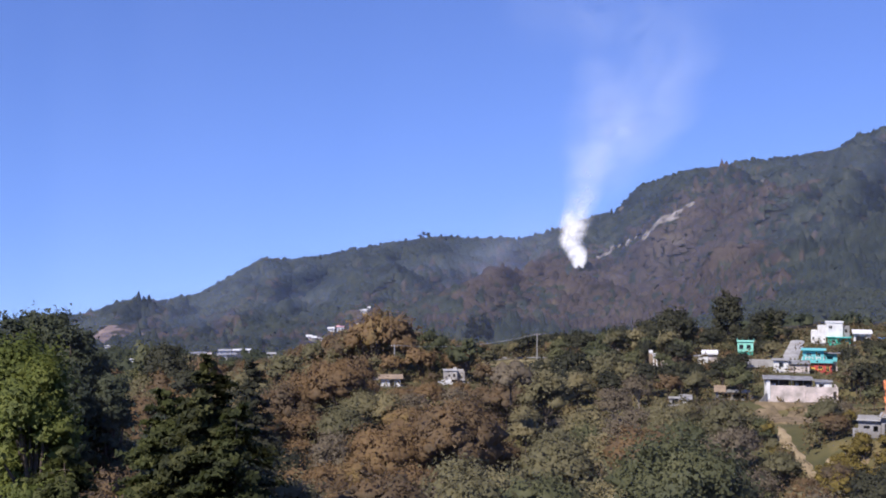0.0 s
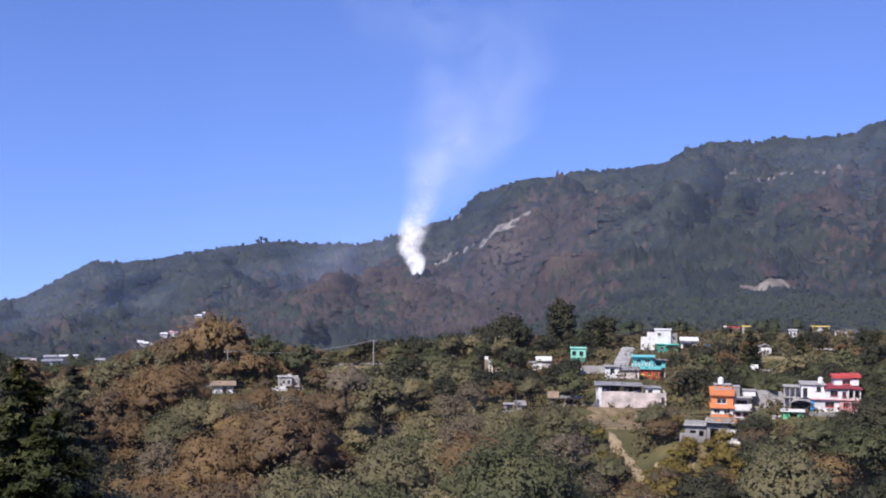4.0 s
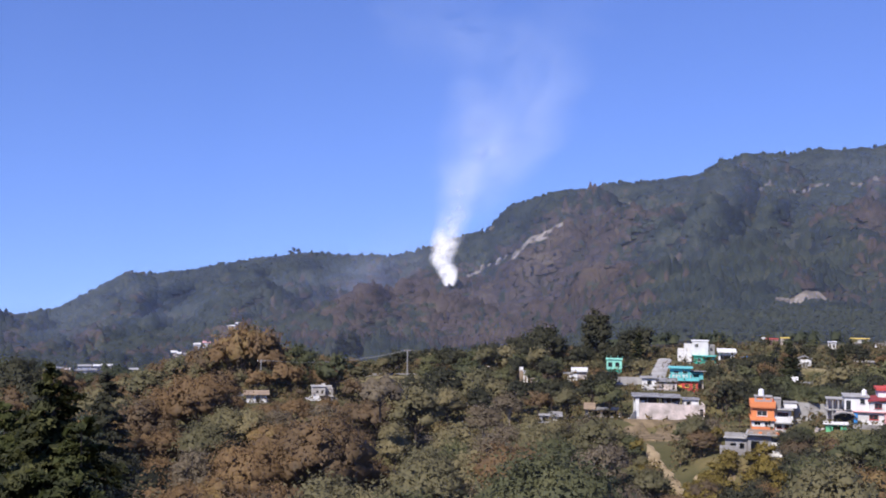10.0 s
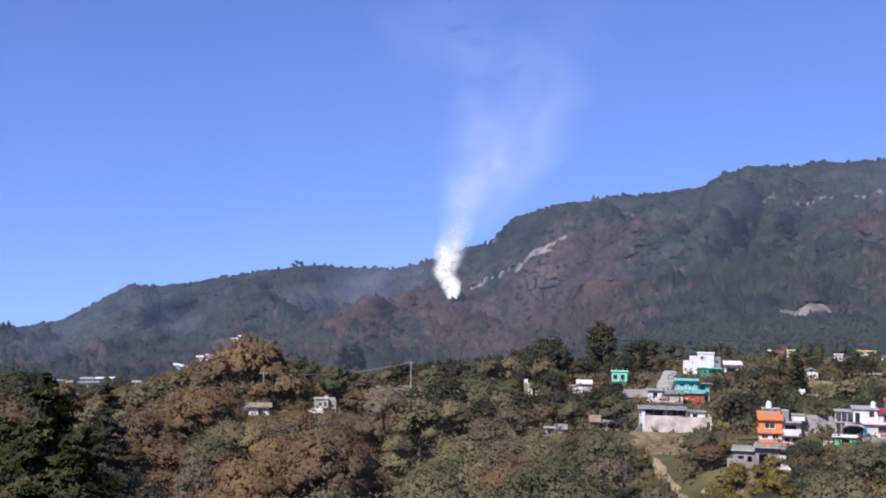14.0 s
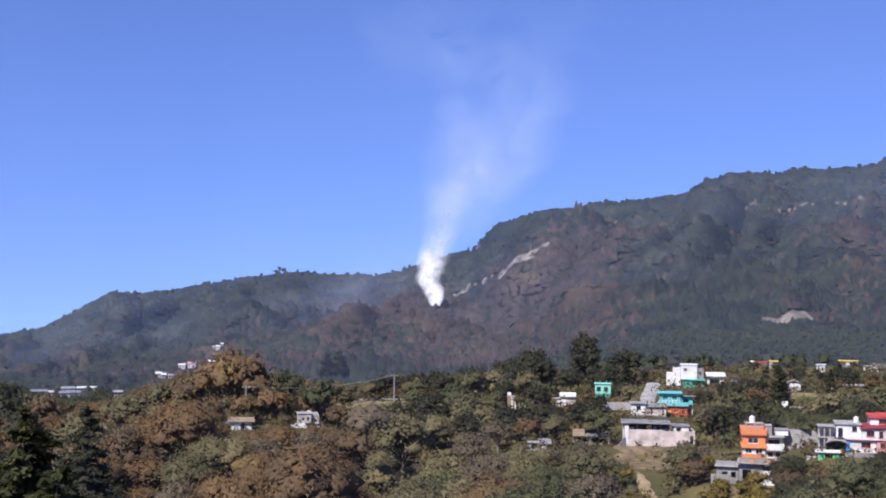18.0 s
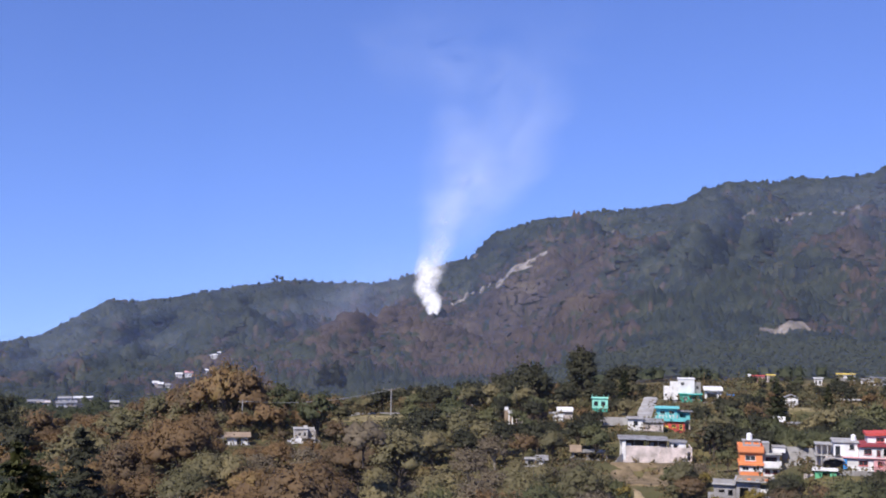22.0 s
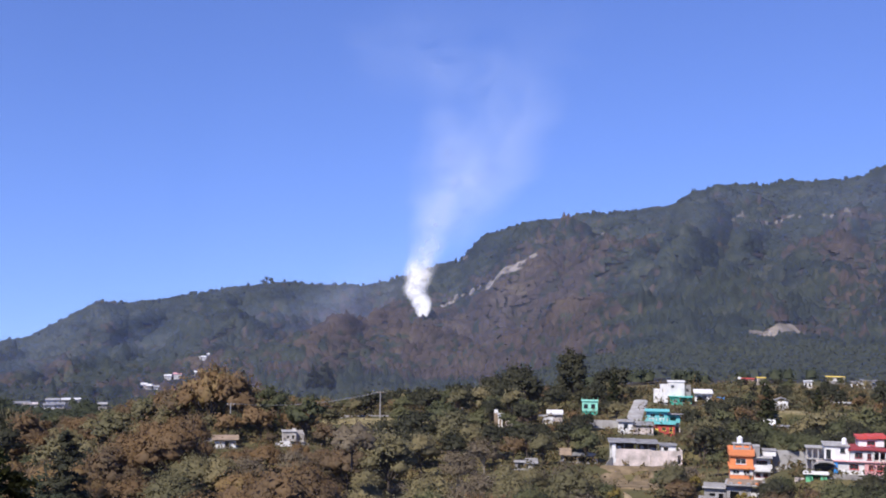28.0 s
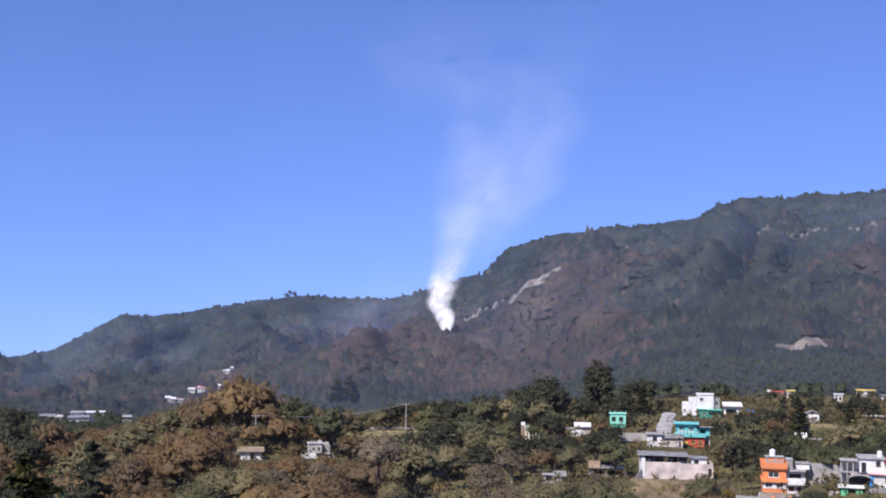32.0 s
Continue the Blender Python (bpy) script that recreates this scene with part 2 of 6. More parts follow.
SMOKE_DENSE = smoke_material("dense_white_smoke", (0.96, 0.97, 0.98), 2.0, 17.0, 0.25, 0.6, 1.6, (0.0, 0.05, 0.55, 1.0))
SMOKE_RISING = smoke_material("rising_smoke", (0.9, 0.94, 1.0), 0.55, 46.0, 0.3, 0.68, 1.6, (0.0, 0.3, 0.55, 1.0))
SMOKE_THIN = smoke_material("thin_rising_smoke", (0.80, 0.88, 1.0), 0.4, 110.0, 0.25, 0.75, 1.3, (0.0, 0.22, 0.5, 1.0))
SMOKE_HIGH = smoke_material("high_smoke_wisps", (0.80, 0.88, 1.0), 0.16, 150.0, 0.38, 0.75, 1.4, (0.0, 0.35, 0.6, 1.0))
SMOKE_DRIFT = smoke_material("drifting_smoke", (0.66, 0.76, 1.0), 0.27, 120.0, 0.2, 0.7, 1.5, (0.0, 0.3, 0.6, 1.0))
# haze put into the pale blue colour of nearly clear sheets
HAZE_NEAR = smoke_material("ravine_haze_sheet", (0.6, 0.68, 0.9), 0.012, 400.0, 0.0, 0.5, 0.0, (0.0, 0.02, 0.35, 1.0))
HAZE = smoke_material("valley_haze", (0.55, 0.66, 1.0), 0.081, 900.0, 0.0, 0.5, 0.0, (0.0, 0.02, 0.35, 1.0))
HAZE_FAR = smoke_material("mountain_haze_sheet", (0.52, 0.67, 1.0), 0.054, 420.0, 0.12, 0.6, 0.0, (0.0, 0.35, 0.93, 1.0))

WHITE = wall_paint("white_wall_paint", (0.78, 0.77, 0.74))
ORANGE = wall_paint("orange_wall_paint", (0.8, 0.27, 0.1), (0.55, 0.2, 0.1), 0.45)
RED = wall_paint("red_wall_paint", (0.55, 0.08, 0.07), (0.3, 0.08, 0.06))
PINK = wall_paint("pale_pink_wall_paint", (0.7, 0.6, 0.55), (0.34, 0.3, 0.26), 0.85)
CREAM = wall_paint("weathered_cream_render", (0.56, 0.52, 0.46), (0.26, 0.23, 0.2), 0.9)
ROSE = wall_paint("rose_wall_paint", (0.7, 0.36, 0.36), (0.5, 0.3, 0.28), 0.5)
MAROON = wall_paint("maroon_trim_paint", (0.3, 0.05, 0.06), (0.2, 0.06, 0.06))
MINT = wall_paint("mint_green_wall_paint", (0.3, 0.72, 0.56), (0.2, 0.42, 0.34))
TEAL = wall_paint("turquoise_wall_paint", (0.16, 0.52, 0.52), (0.1, 0.36, 0.36))
SEA = wall_paint("sea_green_wall_paint", (0.06, 0.45, 0.33), (0.06, 0.28, 0.22))
LEAFGREEN = wall_paint("green_wall_paint", (0.14, 0.48, 0.24), (0.1, 0.28, 0.16))
YELLOW = wall_paint("yellow_paint", (0.75, 0.55, 0.1), (0.5, 0.36, 0.1))
BLUE = wall_paint("bright_blue_paint", (0.04, 0.3, 0.75), (0.04, 0.2, 0.45))
CONCRETE = wall_paint("bare_concrete", (0.4, 0.39, 0.37), (0.22, 0.2, 0.18), 0.7)
GREY = wall_paint("grey_block_wall", (0.33, 0.32, 0.31), (0.2, 0.18, 0.16), 0.7)
TAN = wall_paint("tan_roof_tiles", (0.32, 0.24, 0.165), (0.2, 0.15, 0.11), 0.7)
SHEET = plain("weathered_roof_sheet", [(0.3, (0.13, 0.12, 0.11)), (0.5, (0.26, 0.25, 0.235)), (0.7, (0.38, 0.365, 0.34))], 1.3, 0.55, 0.01, 0.1)
WOOD = plain("brown_fence_boards", [(0.3, (0.08, 0.055, 0.04)), (0.7, (0.17, 0.125, 0.09))], 0.8, 0.85, 0.01)
# near-black: window trim, and panels that paint the shade inside openings
DARK = plain("interior_shade_and_dark_trim", [(0.3, (0.015, 0.015, 0.017)), (0.7, (0.03, 0.03, 0.03))], 1.0, 0.8, 0.01)
TANK = plain("water_tank_plastic", [(0.3, (0.7, 0.7, 0.7)), (0.7, (0.82, 0.82, 0.82))], 1.0, 0.45, 0.003)
WIRE = plain("cable_sheath", [(0.3, (0.2, 0.2, 0.19)), (0.7, (0.3, 0.3, 0.28))], 1.0, 0.6, 0.001)
glass_m, glass_n, glass_l, glass_b = material("window_glass", 0.08)
glass_b.inputs["Base Color"].default_value = (0.03, 0.035, 0.04, 1)
glass_b.inputs["Specular IOR Level"].default_value = 0.6


# ---- mesh helpers ----
def link_mesh(name, verts, faces, mat, parent=None, smooth=False, normals=None):
    me = bpy.data.meshes.new(name)
    verts, faces = np.asarray(verts, np.float32), np.asarray(faces, np.int32)
    k = faces.shape[1]
    me.vertices.add(len(verts)), me.loops.add(faces.size), me.polygons.add(len(faces))
    me.vertices.foreach_set("co", verts.ravel())
    me.loops.foreach_set("vertex_index", faces.ravel())
    me.polygons.foreach_set("loop_start", np.arange(0, faces.size, k, dtype=np.int32))
    me.polygons.foreach_set("use_smooth", np.full(len(faces), smooth))
    me.update(calc_edges=True)
    me.materials.append(mat)
    if normals is not None:
        me.normals_split_custom_set_from_vertices(normals.astype(np.float32))
    ob = new(name, me)
    ob.parent = parent
    return ob


def part(name, bm, mat, parent=None, label="", smooth=False):
    me = bpy.data.meshes.new(name)
    bmesh.ops.recalc_face_normals(bm, faces=bm.faces)
    bm.to_mesh(me)
    bm.free()
    me.materials.append(mat)
    if smooth:
        me.polygons.foreach_set("use_smooth", [True] * len(me.polygons))
    ob = new(name, me)
    ob.parent = parent
    return tagged(ob, label)


def thing(name, m, label, category, group="", kind=""):
    ob = new(name)
    ob.matrix_basis = m
    return tagged(ob, label, category, group, kind)


def box(bm, x0, x1, y0, y1, z0, z1):
    v = [bm.verts.new((x, y, z)) for z in (z0, z1) for x, y in ((x0, y0), (x1, y0), (x1, y1), (x0, y1))]
    for f in ((0, 3, 2, 1), (4, 5, 6, 7), (0, 1, 5, 4), (1, 2, 6, 5), (2, 3, 7, 6), (3, 0, 4, 7)):
        bm.faces.new([v[i] for i in f])
    return bm


def boxes(*sizes):
    bm = bmesh.new()
    for s in sizes:
        box(bm, *s)
    return bm


def tube(bm, a, b, ra, rb, sides=6):
    a, b = Vector(a), Vector(b)
    q = (b - a).to_track_quat("Z", "X")
    rings = []
    for p, r in ((a, ra), (b, rb)):
        rings.append([bm.verts.new(p + q @ Vector((r * math.cos(2 * math.pi * i / sides), r * math.sin(2 * math.pi * i / sides), 0))) for i in range(sides)])
    for i in range(sides):
        j = (i + 1) % sides
        bm.faces.new((rings[0][i], rings[0][j], rings[1][j], rings[1][i]))
    bm.faces.new(rings[0][::-1]), bm.faces.new(rings[1])
    return bm


def value_noise(x, y, seed=0):
    """Smooth noise in -1..1 on a unit lattice."""
    xi, yi = np.floor(x).astype(np.int64), np.floor(y).astype(np.int64)
    u, v = x - xi, y - yi
    u, v = u * u * (3 - 2 * u), v * v * (3 - 2 * v)

    def h(a, b):
        k = (a * 374761393 + b * 668265263 + seed * 974634777) & 0x7FFFFFFF
        k = ((k ^ (k >> 13)) * 1274126177) & 0x7FFFFFFF
        return (k ^ (k >> 16)) % 20011 / 10005.0 - 1

    return (h(xi, yi) * (1 - u) + h(xi + 1, yi) * u) * (1 - v) + (h(xi, yi + 1) * (1 - u) + h(xi + 1, yi + 1) * u) * v


def fbm(x, y, seed=0, octaves=4):
    return sum(value_noise(x * 2**k, y * 2**k, seed + k) * 0.5**k for k in range(octaves))


# ---- the lie of the land ----
# the house sites: x, y, height of the ground and half the width
SITES = [
    (62.7, 235.0, -29.1, 6.5), (55.1, 218.0, -31.2, 6), (76.2, 223.0, -26.2, 9), (49.0, 262.0, -29.7, 9), (49.8, 292.0, -26.5, 5),
    (59.3, 300.0, -27.7, 6), (45.2, 324.0, -25.1, 3), (72.3, 348.0, -23.8, 9), (33.4, 309.0, -25.9, 4), (96.6, 327.0, -23.4, 3),
    (-43.0, 275.0, -28.9, 4), (-27.2, 270.0, -27.6, 4), (21.8, 253.0, -30.1, 4), (33.3, 264.0, -30.0, 5), (19.9, 306.0, -26.7, 3),
    (87.0, 300.0, -26.8, 4), (101.7, 375.0, -19.6, 5), (-10.2, 322.0, -26.3, 4), (42.2, 244.0, -31.9, 5),
    (127.8, 400.0, -22.5, 3), (150.6, 440.0, -22.2, 6), (154.9, 430.0, -24.4, 6),
]
# the steep street: its lower and upper end
STREET = (52.2, 300.0, -24.7), (60.0, 332.0, -22.0)
# fields, paths and the street: x, y to x, y, half width
FIELDS = {
    "terrace_field": (36, 244, 54.5, 243, 8.6), "footpath": (39.3, 233, 40.3, 206, 1.8), "dry_meadow": (-23, 315, 1, 317.5, 5), "dry_terrace": (92, 310, 128, 322, 6),
    "yellow_field": (-118, 405, -100, 408, 9), "slope_grass": (39, 254.5, 57, 254, 2.6), "steep_street": (*STREET[0][:2], *STREET[1][:2], 2.6), "scree": (44, 214, 50, 209, 1.6),
}
# height of the ground by distance from the hovering point, in five directions (degrees from straight ahead)
REACH = [0, 60, 100, 140, 180, 210, 235, 260, 320, 370, 430, 600, 900, 1200, 1500]
SLOPES = [
    (-20, [-30, -31, -34, -40, -44, -45, -44, -42, -40, -39, -41, -51, -66, -100, -118]),
    (-8, [-30, -32, -38, -45, -46, -43, -38, -31, -27, -29, -41, -60, -66, -68, -66]),
    (0, [-30, -32, -38, -45, -46, -43, -38, -33, -27, -28, -38, -56, -66, -75, -62]),
    (12, [-30, -32, -38, -44, -45, -38, -31, -29, -25, -22.5, -23, -29, -25, -13, 20]),
    (22, [-30, -32, -36, -40, -41, -31, -26, -25, -23, -22, -23, -28, -24, -10, 25]),
]
# the ridge: direction, and rise over distance
RIDGE = [(-40, -0.045), (-26.6, -0.0505), (-25.2, -0.043), (-23.4, -0.0422), (-20.2, -0.0319), (-17.8, -0.0264), (-16.6, -0.0158), (-14.8, 0.0008),
         (-13.1, 0.0049), (-12.3, 0.0042), (-10.5, 0.0106), (-8.9, 0.0156), (-7.2, 0.0206), (-5.7, 0.0201), (-3.9, 0.0191), (-2.5, 0.0179),
         (-1.2, 0.0253), (0.4, 0.035), (1.8, 0.0423), (3.1, 0.0627), (3.9, 0.0661), (5.5, 0.0733), (7.4, 0.0781), (9.5, 0.0818), (11.8, 0.0862),
         (12.7, 0.0976), (14.6, 0.105), (15.8, 0.1024), (16.9, 0.1052), (18.6, 0.1068), (20.0, 0.1085), (21.5, 0.1172), (30, 0.14), (45, 0.12)]
# the tops of the trees on the village hill: direction, and rise over distance
TREELINE = [(-15.2, -0.0801), (-13.7, -0.0758), (-12.7, -0.0645), (-10.7, -0.0517), (-8.9, -0.0470), (-7.0, -0.0538), (-5.9, -0.0654), (-3.8, -0.0690), (-2.2, -0.0620), (0.5, -0.0590), (2.4, -0.0570), (4.5, -0.0448), (5.8, -0.0560), (7.4, -0.0600), (9.0, -0.0491), (10.1, -0.0570), (12.4, -0.0610), (14.4, -0.0590), (16.2, -0.0520), (20.2, -0.0460)]
CROWN_TOP = 7.0


def slope_table(az, r):
    rows = np.array([np.interp(r, REACH, s) for _, s in SLOPES])
    at = np.array([a for a, _ in SLOPES], float)
    k = np.clip(np.searchsorted(at, az) - 1, 0, len(at) - 2)
    u = np.clip((az - at[k]) / (at[k + 1] - at[k]), 0, 1)
    u = u * u * (3 - 2 * u)
    i = np.arange(len(az))
    return rows[k, i] * (1 - u) + rows[k + 1, i] * u


def within(v, low, high, soft):
    return np.clip((v - low) / soft + 1, 0, 1) * np.clip((high - v) / soft + 1, 0, 1)


# open places on the mountain where the slope is even: directions and distances
EVEN = [(-8.0, -2.2, 1380, 1850), (-1.2, 6.2, 1540, 1840), (13.5, 19.0, 860, 1110), (-14.5, -8.5, 800, 1500), (13.2, 20.5, 1640, 1900), (-24.5, -19.5, 1400, 1800)]


def billows(x, y, a, r, uc):
    """Small spurs and hollows on the mountain face."""
    z = 17 * fbm(x / 95.0, y / 280.0, 61, 2) + 10 * fbm(x / 38.0, y / 120.0, 71, 2)
    for a0, a1, r0, r1 in EVEN:
        z = z * (1 - 0.65 * within(a, a0, a1, 1.2) * within(r, r0, r1, 90.0))
    return z * np.clip(uc / 0.12, 0, 1) * np.clip((0.94 - uc) / 0.14, 0, 1)


def ground_z(x, y):
    x, y = np.atleast_1d(np.asarray(x, float)), np.atleast_1d(np.asarray(y, float))
    r, az = np.hypot(x, y), np.degrees(np.arctan2(x, y))
    a = np.clip(az, -40, 40)
    z = slope_table(a, np.minimum(r, 1500))
    back = np.clip((np.abs(az) - 40) / 30, 0, 1)
    z = z * (1 - back) + (-30 + 0.01 * np.minimum(r, 1500)) * back
    foot = np.interp(a, [-20, -8, 0, 12, 22], [1450, 1350, 1250, 960, 900])
    top = np.interp(a, [-25, -8, -1, 4, 22], [2150, 2250, 2300, 2200, 2250])
    zf = slope_table(a, foot)
    zt = np.interp(a, *zip(*RIDGE)) * top - CROWN_TOP
    u = (r - foot) / (top - foot)
    uc = np.clip(u, 0, 1)
    m = zf + (zt - zf) * (0.75 * uc + 0.25 * uc * uc)
    # gullies and ribs that run down the slope
    rib = (0.3 + 0.7 * np.clip(np.abs(a + 4) / 5 - 0.6, 0, 1)) * fbm(a / 3.1 + 0.9 * fbm(a / 4, u * 1.5, 11, 2), u * 0.8, 5, 3)
    rib = rib * (1 - 0.8 * np.exp(-(((a - 10) / 6) ** 2)) * np.clip(1.3 - uc / 0.35, 0, 1))
    m = m + 44 * rib * uc * (1 - uc) ** 1.2 * 4 * np.clip((zt - zf) / 160, 0.2, 1)
    # the spur that comes down in front of the saddle, and the dip behind it
    line = -6.5 + 9.9 * uc
    side = (a - line) / np.where(a < line, 1.6, 5.0)
    m = m + 24 * np.exp(-side * side) * np.clip(uc * (0.85 - uc) * 6, 0, 1)
    m = m - 34 * np.exp(-(((a - line + 2.6) / 1.7) ** 2)) * np.clip((uc - 0.12) * (0.8 - uc) * 9, 0, 1)
    m = m + billows(x, y, a, r, uc)
    m = np.where(u > 1, zt - (u - 1) * 420, m)
    w = np.clip((r - foot + 120) / 240, 0, 1) * (1 - back)
    w = w * w * (3 - 2 * w)
    z = z * (1 - w) + m * w
    z = z + 30 * np.exp(-((x + 652) ** 2 + (y - 1695) ** 2) / 6500)     # the quarried knoll
    z = np.maximum(z, -125 - 0.08 * np.clip(r - 1700, 0, None))
    rough = np.interp(r, [0, 80, 200, 500, 1200], [0.3, 1.0, 1.2, 2.5, 4.0])
    knolls = np.interp(r, [500, 1100, 2100, 2300], [0, 6, 8, 1])
    z = z + knolls * fbm(x / 62.0, y / 75.0, 17, 2)
    return flatten(x, y, z + rough * 0.6 * fbm(x / 23.0, y / 23.0, 3, 3))


def flatten(x, y, z):
    """Level ground under each house."""
    for sx, sy, sz, sr in SITES:
        d = np.hypot(x - sx, y - sy)
        w = np.clip((sr + 7 - d) / 7, 0, 1)
        w = w * w * (3 - 2 * w)
        z = z * (1 - w) + sz * w
    # the street climbs evenly
    (x0, y0, z0), (x1, y1, z1) = STREET
    s = np.clip(((x - x0) * (x1 - x0) + (y - y0) * (y1 - y0)) / ((x1 - x0) ** 2 + (y1 - y0) ** 2), 0, 1)
    w = np.clip((9 - np.hypot(x - x0 - s * (x1 - x0), y - y0 - s * (y1 - y0))) / 6, 0, 1)
    return z * (1 - w) + (z0 + s * (z1 - z0)) * w


def gz(x, y):
    return float(ground_z(x, y)[0])


az = np.radians(np.concatenate([np.arange(-180, -36, 6), np.arange(-36, 36, 0.36), np.arange(36, 180, 6)]))
rad = np.concatenate([[0.0], np.unique(np.concatenate([5 * np.exp(np.linspace(0, np.log(4700 / 5), 190)), np.arange(190, 400, 1.7)]))])
A, R = np.meshgrid(az, rad[1:])
gx, gy = (R * np.sin(A)).ravel(), (R * np.cos(A)).ravel()
verts = np.stack([gx, gy, ground_z(gx, gy)], 1)
na, nr = len(az), len(rad) - 1
i, j = np.meshgrid(np.arange(nr - 1), np.arange(na), indexing="ij")
j2 = (j + 1) % na
faces = np.stack([i * na + j, i * na + j2, (i + 1) * na + j2, (i + 1) * na + j], -1).reshape(-1, 4)
ground = link_mesh("ground", verts, faces[:, ::-1], SOIL, smooth=True)
bm = bmesh.new()
bm.from_mesh(ground.data)
bm.verts.ensure_lookup_table()
bm.faces.new([bm.verts[k] for k in range(na)])
bmesh.ops.recalc_face_normals(bm, faces=bm.faces)
bm.to_mesh(ground.data)
bm.free()
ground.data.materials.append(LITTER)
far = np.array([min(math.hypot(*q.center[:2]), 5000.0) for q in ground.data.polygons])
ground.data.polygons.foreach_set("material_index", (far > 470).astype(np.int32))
tagged(ground, "dry grassy hillside, ravine and forested mountain ground", "ground", kind="structure")

# ---- forest on the mountain ----
rng = np.random.default_rng(7)
PHI = (1 + 5**0.5) / 2
ICO_V = np.array([(-1, PHI, 0), (1, PHI, 0), (-1, -PHI, 0), (1, -PHI, 0), (0, -1, PHI), (0, 1, PHI), (0, -1, -PHI), (0, 1, -PHI), (PHI, 0, -1), (PHI, 0, 1), (-PHI, 0, -1), (-PHI, 0, 1)]) / math.hypot(1, PHI)
ICO_F = np.array([(0, 11, 5), (0, 5, 1), (0, 1, 7), (0, 7, 10), (0, 10, 11), (1, 5, 9), (5, 11, 4), (11, 10, 2), (10, 7, 6), (7, 1, 8), (3, 9, 4), (3, 4, 2), (3, 2, 6), (3, 6, 8), (3, 8, 9), (4, 9, 5), (2, 4, 11), (6, 2, 10), (8, 6, 7), (9, 8, 1)])
OCT_V = np.array([(1, 0, 0), (0, 1, 0), (-1, 0, 0), (0, -1, 0), (0, 0, 1), (0, 0, -1)], float)
DOME_V = np.array([(math.cos(k * math.pi / 2), math.sin(k * math.pi / 2), -0.8) for k in range(4)] + [(0.82 * math.cos((k + 0.5) * math.pi / 2), 0.82 * math.sin((k + 0.5) * math.pi / 2), 0.45) for k in range(4)] + [(0, 0, 0.95)])
DOME_F = np.array([(k, (k + 1) % 4, 4 + k) for k in range(4)] + [((k + 1) % 4, 4 + (k + 1) % 4, 4 + k) for k in range(4)] + [(4 + k, 4 + (k + 1) % 4, 8) for k in range(4)])
OCT_F = np.array([(0, 1, 4), (1, 2, 4), (2, 3, 4), (3, 0, 4), (1, 0, 5), (2, 1, 5), (3, 2, 5), (0, 3, 5)])


def tufts(centres, outward, size, spread_dir=0.5):
    """Small folded leaf sprays, facing roughly outward."""
    n = len(centres)
    d = outward + spread_dir * rng.standard_normal((n, 3))
    d /= np.linalg.norm(d, axis=1)[:, None] + 1e-9
    t = np.cross(d, rng.standard_normal((n, 3)))
    t /= np.linalg.norm(t, axis=1)[:, None] + 1e-9
    b = np.cross(d, t)
    s = (size * rng.uniform(0.6, 1.4, n))[:, None]
    v = np.stack([centres - t * s, centres + b * s * 0.75 - d * s * 0.2, centres + (t - b * 0.6) * s * 0.8], 1)
    soft = outward / (np.linalg.norm(outward, axis=1)[:, None] + 1e-9) * 0.95 + d * 0.18
    back = (np.cross(v[:, 1] - v[:, 0], v[:, 2] - v[:, 0]) * soft).sum(1) < 0
    v[back] = v[back][:, [0, 2, 1]]
    return v.reshape(-1, 3), np.arange(3 * n).reshape(n, 3), np.repeat(soft / (np.linalg.norm(soft, axis=1)[:, None] + 1e-9), 3, axis=0)


def unit(n):
    d = rng.standard_normal((n, 3))
    return d / np.linalg.norm(d, axis=1)[:, None]


def lumps(name, places, width, height, mat, jitter=0.16, smooth=True):
    """Many uneven crowns in one mesh."""
    n = len(places)
    turn = rng.random(n) * 2 * np.pi
    c, s = np.cos(turn)[:, None], np.sin(turn)[:, None]
    v = ICO_V[None] * (1 + jitter * rng.standard_normal((n, 12, 1)).clip(-1.6, 1.6))
    v = np.stack([v[..., 0] * c - v[..., 1] * s, v[..., 0] * s + v[..., 1] * c, v[..., 2]], -1)
    v *= np.stack([width, width, height], -1)[:, None, :]
    v += places[:, None, :]
    f = ICO_F[None] + 12 * np.arange(n)[:, None, None]
    return link_mesh(name, v.reshape(-1, 3), f.reshape(-1, 3), mat, smooth=smooth)


def lie(x, y, step=14.0):
    """The way the slope faces."""
    n = np.stack([ground_z(x - step, y) - ground_z(x + step, y), ground_z(x, y - step) - ground_z(x, y + step), np.full(len(x), 1.1 * step)], 1)
    return n / np.linalg.norm(n, axis=1)[:, None]


